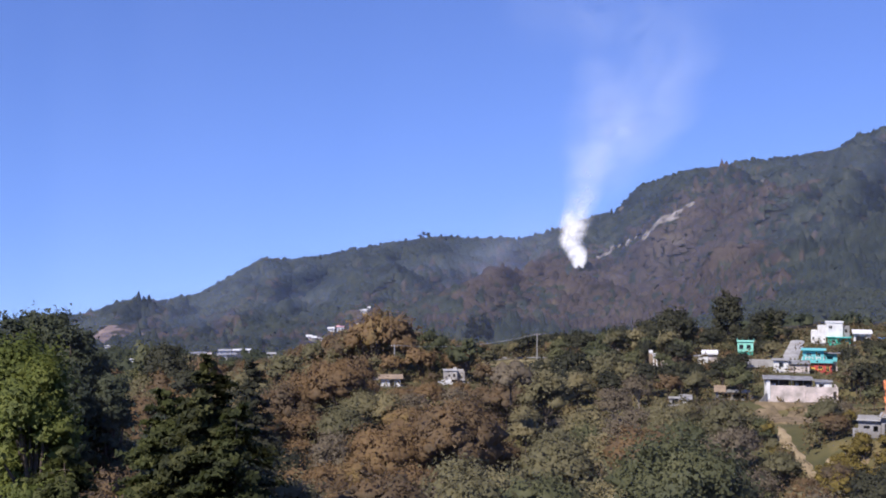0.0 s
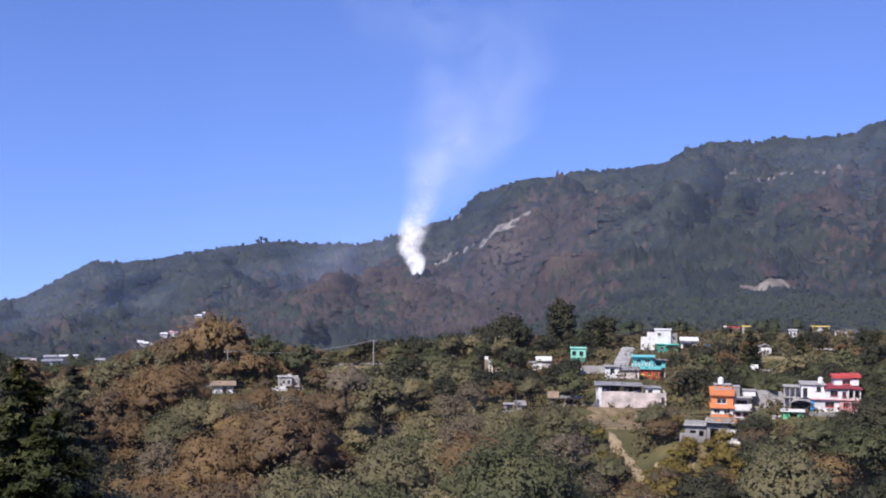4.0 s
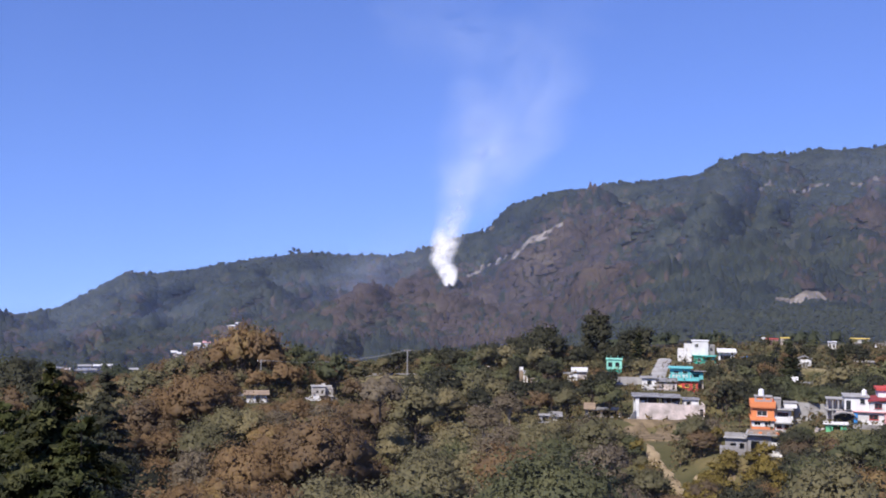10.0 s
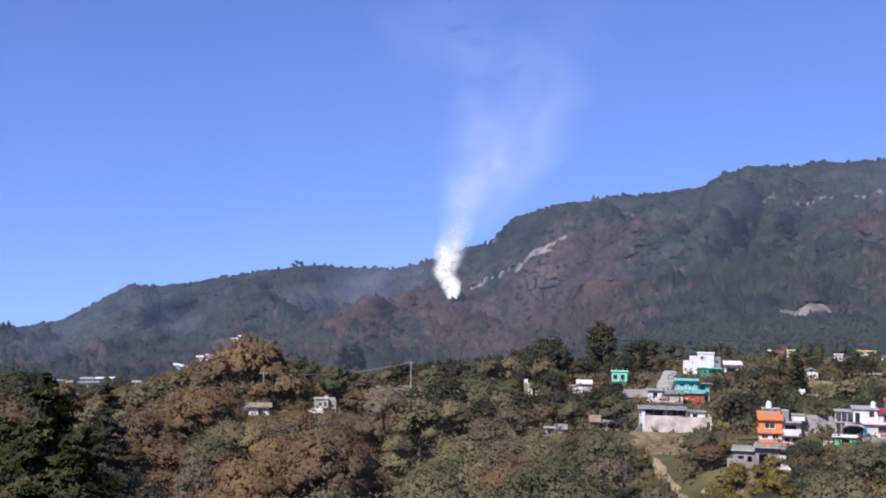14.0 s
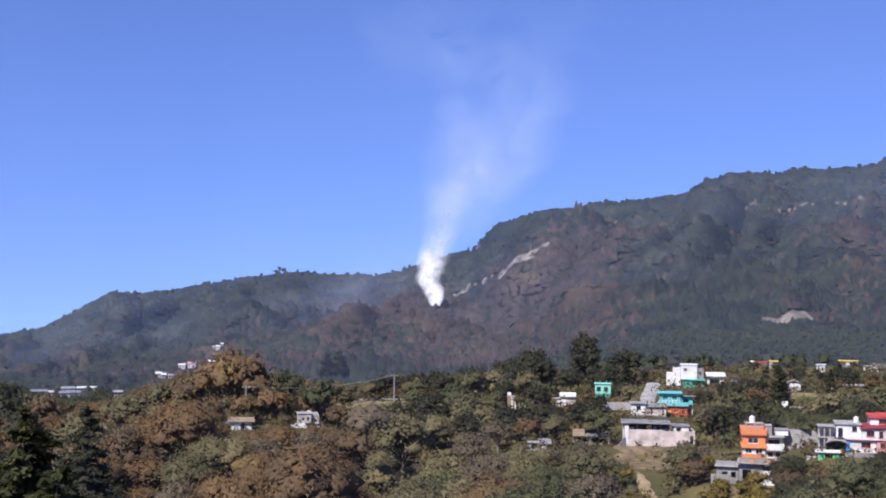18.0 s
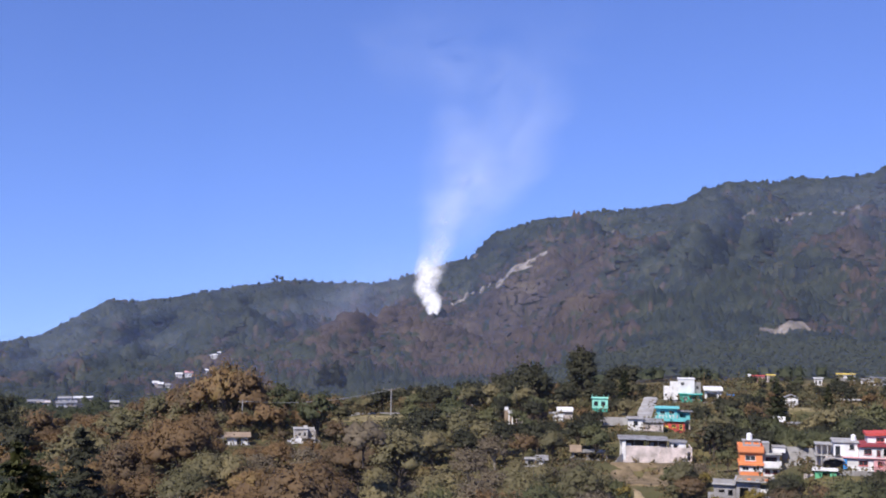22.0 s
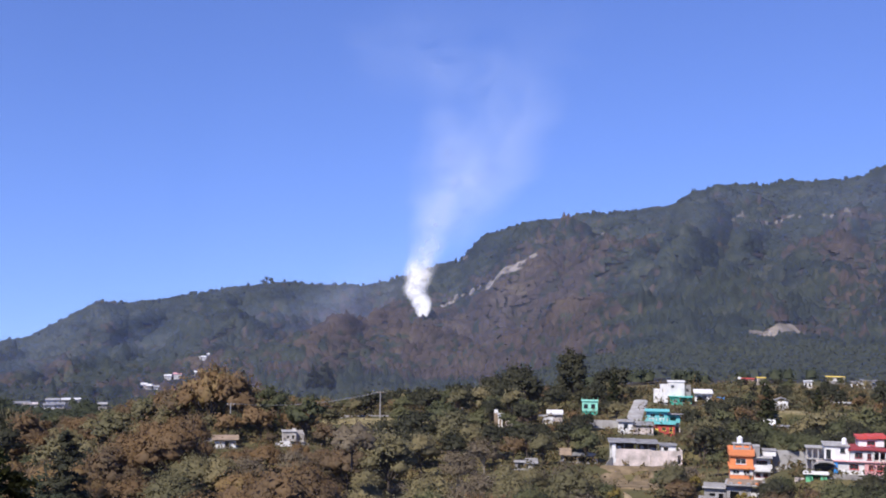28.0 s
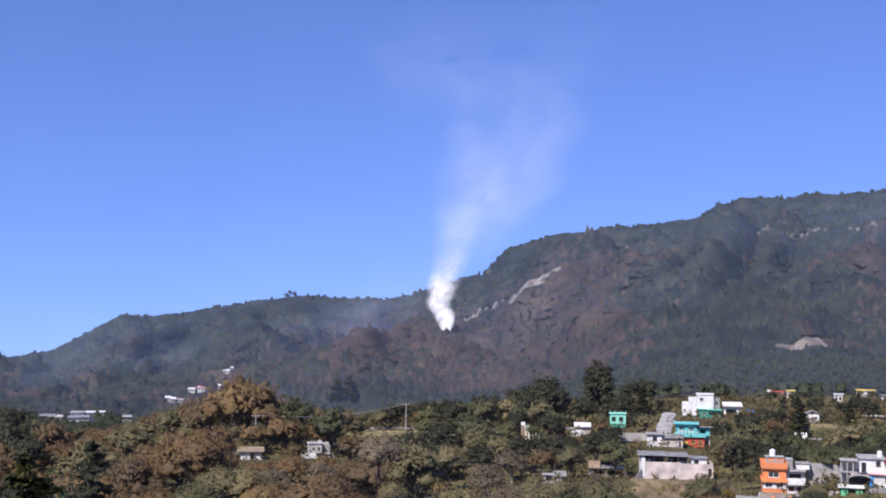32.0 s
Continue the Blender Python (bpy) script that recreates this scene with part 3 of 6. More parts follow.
def crowns(name, places, width, height, per, size, mat, shell=(0.6, 1.0)):
    """Soft uneven crowns with a few sprays each, many in one mesh."""
    n = len(places)
    turn = rng.random(n) * 2 * np.pi
    c, q = np.cos(turn)[:, None], np.sin(turn)[:, None]
    slope = lie(places[:, 0], places[:, 1])
    v = np.repeat(DOME_V[None], n, 0)
    v = np.stack([v[..., 0] * c - v[..., 1] * q, v[..., 0] * q + v[..., 1] * c, v[..., 2]], -1)
    nv = v * np.array([0.55, 0.55, 0.3]) + slope[:, None, :]
    v = v * (1 + 0.2 * rng.standard_normal((n, 9, 1)).clip(-1.6, 1.6)) * np.stack([width, width, height], -1)[:, None, :] + places[:, None, :]
    f = (DOME_F[None] + 9 * np.arange(n)[:, None, None]).reshape(-1, 3)
    o = unit(n * per)
    o[:, 2] = np.abs(o[:, 2])
    w = np.repeat(width, per)
    p = np.repeat(places, per, 0) + o * np.stack([w, w, np.repeat(height, per)], 1) * rng.uniform(*shell, n * per)[:, None]
    tv, tf, tn = tufts(p, o * 0.5 + np.repeat(slope, per, 0), size * w / w.mean(), 0.5)
    nv = nv.reshape(-1, 3)
    nv /= np.linalg.norm(nv, axis=1)[:, None]
    return link_mesh(name, np.concatenate([v.reshape(-1, 3), tv]), np.concatenate([f, tf + 9 * n]), mat, normals=np.concatenate([nv, tn]))


# bare rock and earth where no tree stands: from x, y to x, y, half width
BARE = {
    "clearing": [(274.7, 956.0, 310.8, 1000.0, 13)],
    "quarry": [(-664.0, 1545.0, -578.0, 1566.0, 62)],
    "landslide": [],
    "cliff": [],
}
# broken rock: scattered outcrops along these lines, with their number and size
for kind, x0, y0, x1, y1, count, size in (
    ("landslide", 150.7, 1646.0, 118.0, 1619.0, 7, 7.5), ("landslide", 118.0, 1619.0, 96.1, 1699.0, 9, 7.0), ("landslide", 96.1, 1699.0, 77.8, 1735.0, 4, 4.5), ("landslide", 77.8, 1735.0, 57.6, 1786.0, 4, 3.8),
    ("landslide", 57.6, 1786.0, 31.6, 1773.0, 6, 3.6),
    ("cliff", 461.6, 1778.0, 484.7, 1812.0, 5, 4.5), ("cliff", 511.0, 1766.0, 555.8, 1750.0, 6, 3.0), ("cliff", 591.9, 1772.0, 610.7, 1757.0, 5, 5.0), ("cliff", 605.0, 1700.0, 578.4, 1621.0, 4, 4.5),
    ("cliff", 259.4, 1783.0, 281.6, 1846.0, 4, 3.4), ("cliff", 71.2, 2238.0, 88.2, 2192.0, 3, 4.0), ("landslide", 263.5, 956.0, 277.5, 958.0, 3, 3.5),
):
    for k in range(count):
        q = (k + rng.uniform(-0.3, 0.3)) / max(count - 1, 1)
        cx, cy = x0 + (x1 - x0) * q + rng.normal(0, size * 0.6), y0 + (y1 - y0) * q + rng.normal(0, size * 0.8)
        turn, half = rng.uniform(0, 6.3), size * rng.uniform(0.5, 1.2)
        BARE[kind].append((cx - half * math.cos(turn), cy - half * math.sin(turn), cx + half * math.cos(turn), cy + half * math.sin(turn), size * rng.uniform(0.5, 1.0)))


# houses across the valley: x, y, width, height, wall, roof
HAMLET = [(-243.6, 1208.0, 7.5, 4.8, WHITE, ROSE), (-252.7, 1208.0, 6.4, 3.4, WHITE, WHITE), (-241.0, 1058.0, 4.7, 3.3, PINK, WHITE), (-221.0, 1016.0, 5.4, 3.2, WHITE, GREY), (-235.2, 1054.0, 3.8, 2.8, GREY, WHITE), (-227.7, 1232.0, 7.6, 3.5, WHITE, WHITE),
          (-196.2, 1104.0, 4.9, 3.1, ROSE, PINK), (-179.3, 896.0, 3.2, 2.4, WHITE, ROSE), (-250.6, 1400.0, 4.9, 4.3, WHITE, WHITE), (-256.6, 1464.0, 3.4, 5.2, CONCRETE, WHITE), (-261.5, 1438.0, 3.1, 3.2, WHITE, CONCRETE)]
TOWN = [(-236.4, 776.0, 7.9, 3.4, WHITE, CONCRETE), (-212.7, 712.0, 6.2, 3.1, CREAM, SHEET), (-214.2, 700.0, 5.1, 3.6, WHITE, SHEET), (-227.0, 778.0, 11.3, 2.8, CREAM, WHITE), (-230.7, 700.0, 8.2, 4.6, CONCRETE, SHEET), (-225.8, 700.0, 7.2, 4.6, WHITE, PINK), (-183.3, 700.0, 4.5, 2.5, CONCRETE, CONCRETE)]

EDGE = [(-232.9, 600.0, 7.0, 3.2), (-365.6, 900.0, 14.0, 4.5)]


def polar(a, r):
    a = np.radians(a)
    return r * np.sin(a), r * np.cos(a)


def spread(a0, a1, r0, r1, area):
    n = int(abs(radians(a1 - a0)) * (r1 * r1 - r0 * r0) / 2 / area)
    a, r = rng.uniform(a0, a1, n), np.sqrt(rng.uniform(r0 * r0, r1 * r1, n))
    return a, r


def off_line(x, y, x0, y0, x1, y1):
    """Distance of points from a line between two places."""
    dx, dy = x1 - x0, y1 - y0
    s = np.clip(((x - x0) * dx + (y - y0) * dy) / (dx * dx + dy * dy), 0, 1)
    return np.hypot(x - x0 - s * dx, y - y0 - s * dy)


def seen_past(x, y, top, half, px, py, pz, deep=110.0):
    """False for trees that stand in the sight line from the lookout to an open place."""
    r, pr = np.hypot(x, y), math.hypot(px, py)
    off = np.abs(x * py - y * px) / pr * pr / r
    return ~((r < pr + 2) & (r > pr - deep) & (off < half) & (top / r > pz / pr))


near, far_off = spread(-27.6, 22.6, 880, 1300, 26), spread(-27.6, 22.6, 1300, 2330, 54)
a, r = np.concatenate([near[0], far_off[0]]), np.concatenate([near[1], far_off[1]])
x, y = polar(a, r)
top_r = np.interp(a, [-25, -8, -1, 4, 22], [2150, 2250, 2300, 2200, 2250])
up_slope = (r - np.interp(a, [-20, -8, 0, 12, 22], [1450, 1350, 1250, 960, 900])) / (top_r - np.interp(a, [-20, -8, 0, 12, 22], [1450, 1350, 1250, 960, 900]))
z = ground_z(x, y)
h = rng.gamma(7, 1 / 7, len(a)) * 4.2 * (1 + 0.5 * fbm(x / 26.0, y / 70.0, 51, 2)).clip(0.4, 1.7)
h = np.where(up_slope > 0.9, np.minimum(h, 4.2), h)
keep = r < top_r + 25
keep &= (z + 1.5 * h + 1.4) / r > np.interp(a, *zip(*TREELINE)) - 0.022      # the village hill hides the valley floor
for lines in BARE.values():
    for *line, w in lines:
        cx, cy = (line[0] + line[2]) / 2, (line[1] + line[3]) / 2
        keep &= off_line(x, y, *line) > w * 0.85 + 2.5
        if w < 10:
            keep &= seen_past(x, y, z + h * 1.5 + 1.4, w + 3.5, cx, cy, gz(cx, cy) + 2.0)
        else:
            keep &= off_line(x * (1 + 16 / r), y * (1 + 16 / r), *line) > w * 0.85
keep &= seen_past(x, y, z + h * 1.5 + 1.4, 13.0, -76.0, 928.0, gz(-76.0, 928.0) + 5.0, 60.0)
keep &= seen_past(x, y, z + h * 1.5 + 1.4, 54.0, -618.0, 1530.0, gz(-605.0, 1500.0), 260.0)
for hx, hy, hw, hh, *_ in HAMLET + TOWN + EDGE:
    keep &= (np.abs(x - hx - hw / 2) > hw * 0.5 + 4) | (y > hy + 6) | (y < hy - 12)
    keep &= seen_past(x, y, z + h * 1.5 + 1.4, hw * 0.5 + 3.5, hx + hw / 2, hy, gz(hx, hy + 2) + 0.5 * hh, 260.0)
# dry oak woods on the middle slope and the spur, evergreen trees elsewhere
dry = 0.75 * np.exp(-(((a - 5) / 6.5) ** 2) - ((up_slope - 0.3) / 0.32) ** 2) + 0.6 * np.exp(-(((a + 4.5) / 2.6) ** 2) - ((up_slope - 0.25) / 0.22) ** 2) + 0.5 * np.exp(-(((a + 19) / 3) ** 2) - ((up_slope - 0.3) / 0.4) ** 2)
dry = dry + 0.55 * np.exp(-(((a + 0.5) / 6) ** 2) - ((up_slope + 0.05) / 0.25) ** 2)
dry = dry + 0.5 * fbm(x / 120.0, y / 330.0, 81, 3) + rng.normal(0, 0.2, len(a)) > 0.35
for name, label, mat, ok in (("mountain_forest", "dense dark-green forest covering the mountain", FOREST, keep & ~dry), ("dry_forest", "reddish-brown dry oak woods on the mountain slope", DRYWOOD, keep & dry)):
    n = int(ok.sum())
    tagged(crowns(name, np.stack([x, y, z + h * 0.4 + 1.4], 1)[ok], (3.2 + rng.gamma(2.2, 1.15, n)) * np.where(r[ok] < 1300, 0.72, 1.0), h[ok] * 1.15, 5, 1.6, mat), label, "forest", kind="stuff")
# taller trees along the crest, with gaps
a = rng.uniform(-28, 27, 520)
r = np.interp(a, [-25, -8, -1, 4, 22], [2150, 2250, 2300, 2200, 2250]) + rng.uniform(-25, 12, len(a))
x, y = polar(a, r)
h = np.minimum(2.6 + rng.gamma(2.0, 0.8, len(a)), 6)
tagged(lumps("ridge_forest", np.stack([x, y, ground_z(x, y) + h], 1), 2.4 + rng.random(len(a)) * 3, h, FOREST),
       "dark trees standing unevenly along the mountain crest", "forest", kind="stuff")


# ---- trees ----
# woods between the village and the mountain
a, r = spread(-27.6, 22.6, 466, 905, 64)
keep = (a > 2) | (rng.random(len(a)) < 0.6)
keep &= ~((np.abs(a + 21.0) < 0.9) & (np.abs(r - 600) < 45))
keep &= ~((np.abs(a + 22.0) < 0.8) & (r > 820))
x, y = polar(a, r)
keep &= (ground_z(x, y) + 7.0) / r > np.interp(a, *zip(*TREELINE)) - 0.022
a, r = a[keep], r[keep]
x, y = polar(a, r)
h = rng.uniform(1.8, 3.4, len(a))
keep = np.ones(len(a), bool)
for hx, hy, hw, hh, *_ in HAMLET + TOWN + EDGE:
    keep &= seen_past(x, y, ground_z(x, y) + 0.5 + 2.1 * h, hw * 0.5 + 2.5, hx + hw / 2, hy, gz(hx, hy + 2) + 0.6 * hh, 90.0)
    keep &= (np.abs(x - hx - hw / 2) > hw * 0.5 + 3) | (np.abs(y - hy - 4) > 9)
x, y, h, a = x[keep], y[keep], h[keep], a[keep]
tagged(crowns("valley_woods", np.stack([x, y, ground_z(x, y) + 0.5 + h], 1), rng.uniform(2.0, 3.6, len(a)), h * 0.85, 22, 0.95, LEAF_SHADE, (0.9, 1.25)), "mixed woods on the far side of the village", "forest", kind="stuff")


def broadleaf(name, label, height, spread_r, leaf, bark=BARK, clumps=26, per=55, size=0.42, bare=0.3, lean=0.0, core=0.8):
    """Trunk, limbs and a crown of leaf sprays in uneven clumps. bare: part of the height below the crown."""
    tree = thing(name, Matrix(), label, "tree")
    mid = height * (bare + (1 - bare) * 0.5)
    half = height * (1 - bare) * 0.5
    d = unit(clumps)
    d[:, 2] = np.where(d[:, 2] < -0.35, -d[:, 2], d[:, 2])
    reach = rng.uniform(0.45, 0.85, clumps)[:, None]
    c = d * reach * np.array([spread_r, spread_r, half]) + np.array([lean, 0, mid])
    rad = rng.uniform(0.22, 0.42, clumps) * spread_r
    bm = bmesh.new()
    top = (lean * 0.6, 0, mid + half * 0.2)
    fork = (lean * 0.2, 0, height * bare)
    w = 0.028 * height
    tube(bm, (0, 0, -0.8), fork, w, w * 0.75, 8)
    tube(bm, fork, top, w * 0.75, w * 0.25, 7)
    for k in range(min(clumps, 14)):
        s = rng.uniform(0.0, 0.7)
        base = [fork[q] * (1 - s) + top[q] * s for q in range(3)]
        knee = [base[q] * 0.45 + c[k][q] * 0.55 + (0.06 * height if q == 2 else 0) * -0.4 for q in range(3)]
        tube(bm, base, knee, w * 0.4, w * 0.25, 5)
        tube(bm, knee, c[k], w * 0.25, w * 0.08, 5)
    part("trunk", bm, bark, tree)
    n = clumps * per
    which = np.repeat(np.arange(clumps), per)
    o = unit(n)
    o[:, 2] = np.where(o[:, 2] < -0.45, -o[:, 2], o[:, 2])
    off = o * (rad[which] * np.where(rng.random(n) < 0.14, rng.uniform(1.1, 1.7, n), rng.uniform(0.4, 1.12, n)))[:, None]
    off += d[which] * ((off * d[which]).sum(1) * 0.45)[:, None]
    p = c[which] + off * np.array([1, 1, 0.8])
    whole = (p - np.array([lean, 0, mid])) / np.array([spread_r, spread_r, half])
    v, f, nv = tufts(p, 0.5 * o + np.array([0, 0, 0.4]) + 0.8 * whole, size * np.ones(n), 0.85)
    if core:
        # the inner leaf mass of each clump
        cv = OCT_V[None] * (1 + 0.22 * rng.standard_normal((clumps, 6, 1)).clip(-1.5, 1.5)) * (rad * core)[:, None, None] * np.array([1, 1, 0.75])
        cn = np.repeat(OCT_V[None], clumps, 0) + 0.5 * d[:, None, :] + np.array([0, 0, 0.3])
        cf = OCT_F[None] + len(v) + 6 * np.arange(clumps)[:, None, None]
        v, f = np.concatenate([v, (cv + c[:, None, :]).reshape(-1, 3)]), np.concatenate([f, cf.reshape(-1, 3)])
        cn = cn.reshape(-1, 3)
        nv = np.concatenate([nv, cn / np.linalg.norm(cn, axis=1)[:, None]])
    link_mesh("crown", v, f, leaf, tree, normals=nv)
    return tree


def conifer(name, label, height, base_r, leaf, layers=24, per=150, size=0.36, bare=0.08, power=0.8, droop=0.25, ragged=0.35, shoulder=1.0):
    """Straight trunk with tiers of sprays on uneven branches."""
    tree = thing(name, Matrix(), label, "tree")
    bm = bmesh.new()
    tube(bm, (0, 0, -0.8), (0, 0, height * 0.97), 0.018 * height, 0.03, 8)
    P, O, S = [], [], []
    for k in range(layers):
        s = (k + rng.random() * 0.5) / layers
        zc = height * (bare + (1 - bare) * s)
        reach = base_r * min(1.0, (1 - s) * shoulder) ** power + 0.25
        for q in range(int(rng.integers(4, 8))):
            th = rng.random() * 2 * np.pi
            ln = reach * rng.uniform(1 - ragged, 1.12)
            tip = np.array([math.cos(th) * ln, math.sin(th) * ln, zc - droop * ln + 0.12 * height * rng.uniform(-0.1, 0.25)])
            if ln > 1:
                tube(bm, (0, 0, zc), tip, 0.05, 0.015, 4)
            m = max(6, int(per * ln / base_r / 2.2))
            u = rng.random(m) ** 0.55
            side = rng.standard_normal((m, 3)) * np.array([0.2, 0.2, 0.09]) * (0.5 + ln * 0.35)
            P.append(np.array([0, 0, zc]) * (1 - u[:, None]) + tip * u[:, None] + side)
            O.append(np.tile([math.cos(th) * 0.5, math.sin(th) * 0.5, 0.8], (m, 1)))
    part("trunk", bm, BARK, tree)
    P, O = np.concatenate(P), np.concatenate(O)
    v, f, nv = tufts(P, O, size * np.ones(len(P)), 0.55)
    link_mesh("crown", v, f, leaf, tree, normals=nv)
    return tree


KINDS = {
    "brown": [broadleaf("oak_tree", "broad oak with dry rust-brown leaves in the ravine", 10.5 + k, 5.4 + 0.5 * k, LEAF_BROWN, clumps=50, per=58, size=0.31, bare=0.14) for k in range(3)],
    "olive": [broadleaf("hillside_tree", "olive-green leafy tree on the dry slope", 10 + k, 4.8 + 0.4 * k, LEAF_OLIVE, clumps=48, per=60, size=0.31, bare=0.14) for k in range(3)],
    "green": [broadleaf("green_tree", "dense dark-green broadleaf tree in the ravine", 11 + k, 5.2 + 0.6 * k, LEAF_GREEN, clumps=48, per=60, size=0.31, bare=0.12) for k in range(3)],
    "grey": [broadleaf("bare_tree", "nearly leafless grey-brown tree on the slope", 9 + k, 4.0 + 0.4 * k, LEAF_GREY, PALE_BARK, clumps=36, per=64, size=0.25, bare=0.12, core=0.5) for k in range(3)],
    "deep": [broadleaf("evergreen_tree", "dark olive evergreen tree on the ravine bank", 11 + k, 5.4 + 0.5 * k, LEAF_DEEP, clumps=48, per=60, size=0.31, bare=0.12) for k in range(2)],
    "dark": [conifer("conifer", "dark-green upright conifer among the houses", 13 + 2 * k, 3.4, LEAF_DARK, layers=18, per=140, size=0.42) for k in range(2)],
    "hillbrown": [broadleaf("hill_oak", "small oak with dry brown leaves on the village hill", 9 + k, 4.6 + 0.5 * k, LEAF_BROWN, clumps=22, per=28, size=0.54, bare=0.15) for k in range(2)],
    "hillolive": [broadleaf("village_tree", "olive-green tree growing between the houses", 9 + k, 4.4 + 0.4 * k, LEAF_OLIVE, clumps=22, per=25, size=0.54, bare=0.15) for k in range(2)],
    "hillgreen": [broadleaf("shade_tree", "dark-green shade tree growing between the houses", 10 + k, 4.6 + 0.4 * k, LEAF_GREEN, clumps=22, per=28, size=0.54, bare=0.15) for k in range(2)],
    "hilldeep": [broadleaf("dark_tree", "tall dark-green tree with an open crown between the houses", 11 + k, 4.5 + 0.5 * k, LEAF_DEEP, clumps=26, per=32, size=0.48, bare=0.2) for k in range(2)],
    "yellow": [broadleaf("dry_shrub", "yellowing leafy shrub on the ravine bank", 4.5 + k, 2.8, LEAF_YELLOW, clumps=20, per=36, size=0.28, bare=0.08) for k in range(2)],
}
for kind in KINDS:
    for k in KINDS[kind]:
        k["tall"] = max(v.co.z for c in k.children for v in c.data.vertices)
        tagged(k, group="trees in the ravine" if kind in ("brown", "olive", "green", "deep", "grey", "yellow") else "trees on the village hill")
USED = set()


def plant(kind, x, y, scale=1.0, squash=1.0, z=None):
    src = KINDS[kind][int(rng.integers(len(KINDS[kind])))]
    m = pose(x, y, gz(x, y) if z is None else z, rng.uniform(-4, 4), rng.uniform(-4, 4), rng.uniform(0, 360)) @ Matrix.Diagonal((scale, scale, scale * squash, 1))
    if src not in USED:
        USED.add(src)
        src.matrix_basis = m
        return src
    return copy_thing(src, m @ Matrix.Diagonal([1 / k for k in src.scale] + [1]))


def build(tree, x, y, turn=0.0, z=None):
    tree.matrix_basis = pose(x, y, gz(x, y) if z is None else z, 0, 0, turn)
    return tree


# foreground trees at the lip of the ravine
def on_top(x, y, top):
    return top - gz(x, y)


build(conifer("tall_cypress", "tall dark cypress with ragged drooping branches beside the ravine", on_top(-26.2, 81, -6.2), 6.6, LEAF_DARK, layers=36, per=760, size=0.28, power=0.85, ragged=0.45, shoulder=1.9), -26.2, 81)
build(conifer("broad_cypress", "broad dark cypress with layered branches beside the ravine", on_top(-32.0, 88, -9.2), 6.2, LEAF_SPRAY, layers=32, per=760, size=0.28, power=0.8, ragged=0.45, shoulder=2.0), -32.0, 88, 70)
build(conifer("low_cypress", "sunlit spreading cypress below the taller ones", on_top(-22.5, 75, -9.0), 6.0, LEAF_SPRAY, layers=24, per=700, size=0.28, power=0.8, ragged=0.4, shoulder=2.0), -22.5, 75, 140)
for x, y, top, r, turn in ((-59.5, 116.0, -7.3, 5.6, 0), (-53.4, 111.0, -9.8, 4.6, 40)):
    build(broadleaf("leafy_tree", "large fresh-green leafy tree beside the cypresses", 1.13 * on_top(x, y, top), r, LEAF_BRIGHT, clumps=64, per=170, size=0.3, bare=0.12), x, y, turn)
build(conifer("drooping_cypress", "broad green cypress with drooping fronds below the leafy trees", on_top(-43.0, 94, -14.8), 6.5, LEAF_SPRAY, layers=24, per=520, size=0.3, power=0.7, droop=0.45, ragged=0.4, shoulder=2.2), -43.0, 94, 30)
for x, y, top, r in ((-85.5, 172.0, -9.0, 5.6), (-83.4, 180.0, -7.7, 5.4), (-89.1, 186.0, -9.0, 5.0), (-77.6, 176.0, -11.3, 4.6), (-76.8, 182.0, -14.7, 4.4), (-71.7, 176.0, -17.1, 4.0), (-75.2, 168.0, -16.0, 4.6)):
    build(broadleaf("tall_forest_tree", "tall grey-green tree rising above the ravine edge", 1.12 * on_top(x, y, top), r, LEAF_SHADE, clumps=60, per=90, size=0.4, bare=0.12), x, y, 37 * x)
for x, y, top, r in ((-47.0, 156.0, -17.8, 5.0), (-40.0, 136.0, -20.5, 4.4), (-53.0, 150.0, -16.5, 4.4)):
    build(broadleaf("ravine_tree", "dull grey-green tree in the shade of the cypresses", on_top(x, y, top), r, LEAF_SHADE, clumps=48, per=60, size=0.36, bare=0.15), x, y, 53 * x)
build(conifer("slender_cypress", "slender dark cypress behind the taller ones", on_top(-41.0, 146, -11.8), 3.4, LEAF_DEEP, layers=34, per=260, size=0.32, power=0.7, ragged=0.5, shoulder=2.4), -41.0, 146, 20)
build(broadleaf("round_green_tree", "wide rounded dark-green tree in the ravine", 17, 9.5, LEAF_GREEN, clumps=70, per=200, size=0.4, bare=0.15), 15, 164, 0, -41.5)
build(broadleaf("tall_pine", "tall dark round-topped pine standing among the houses", 17.2, 5.2, LEAF_DEEP, clumps=44, per=70, size=0.46, bare=-0.3), 46.5, 373, 0, -25.5)

# no tree may stand on a house site or cut the view of it from the hovering point
KEEP_CLEAR = SITES + [(-229.4, 600, -54.0, 4), (-358.0, 900, -69.5, 7), *[(x, y, gz(x, y) - 1.2, 5) for x, y in ((102, 314), (112, 317))], (49, 210, -34.6, 7), (69.6, 216, -26.9, 3), (-17, 312, -28.0, 4), (-12, 227, -24, 3), (40, 228, -36, 2), (40.3, 214, -39, 2), *[(q[0], q[1], q[2] - 1.6, 2.2) for q in STREET]]
KEEP_CLEAR.append(((STREET[0][0] + STREET[1][0]) / 2, (STREET[0][1] + STREET[1][1]) / 2, (STREET[0][2] + STREET[1][2]) / 2 - 1.6, 2.2))


def clear(x, y, top, r):
    for bx, by, bz, hw in KEEP_CLEAR:
        if abs(x - bx) < hw + 0.6 * r and abs(y - by) < hw + r * 0.7:
            return False
        if by > y and abs(x * by / y - bx) < hw + 0.55 * r * by / y and top > (bz + 1.4) * y / by:
            return False
    return True


planted = []


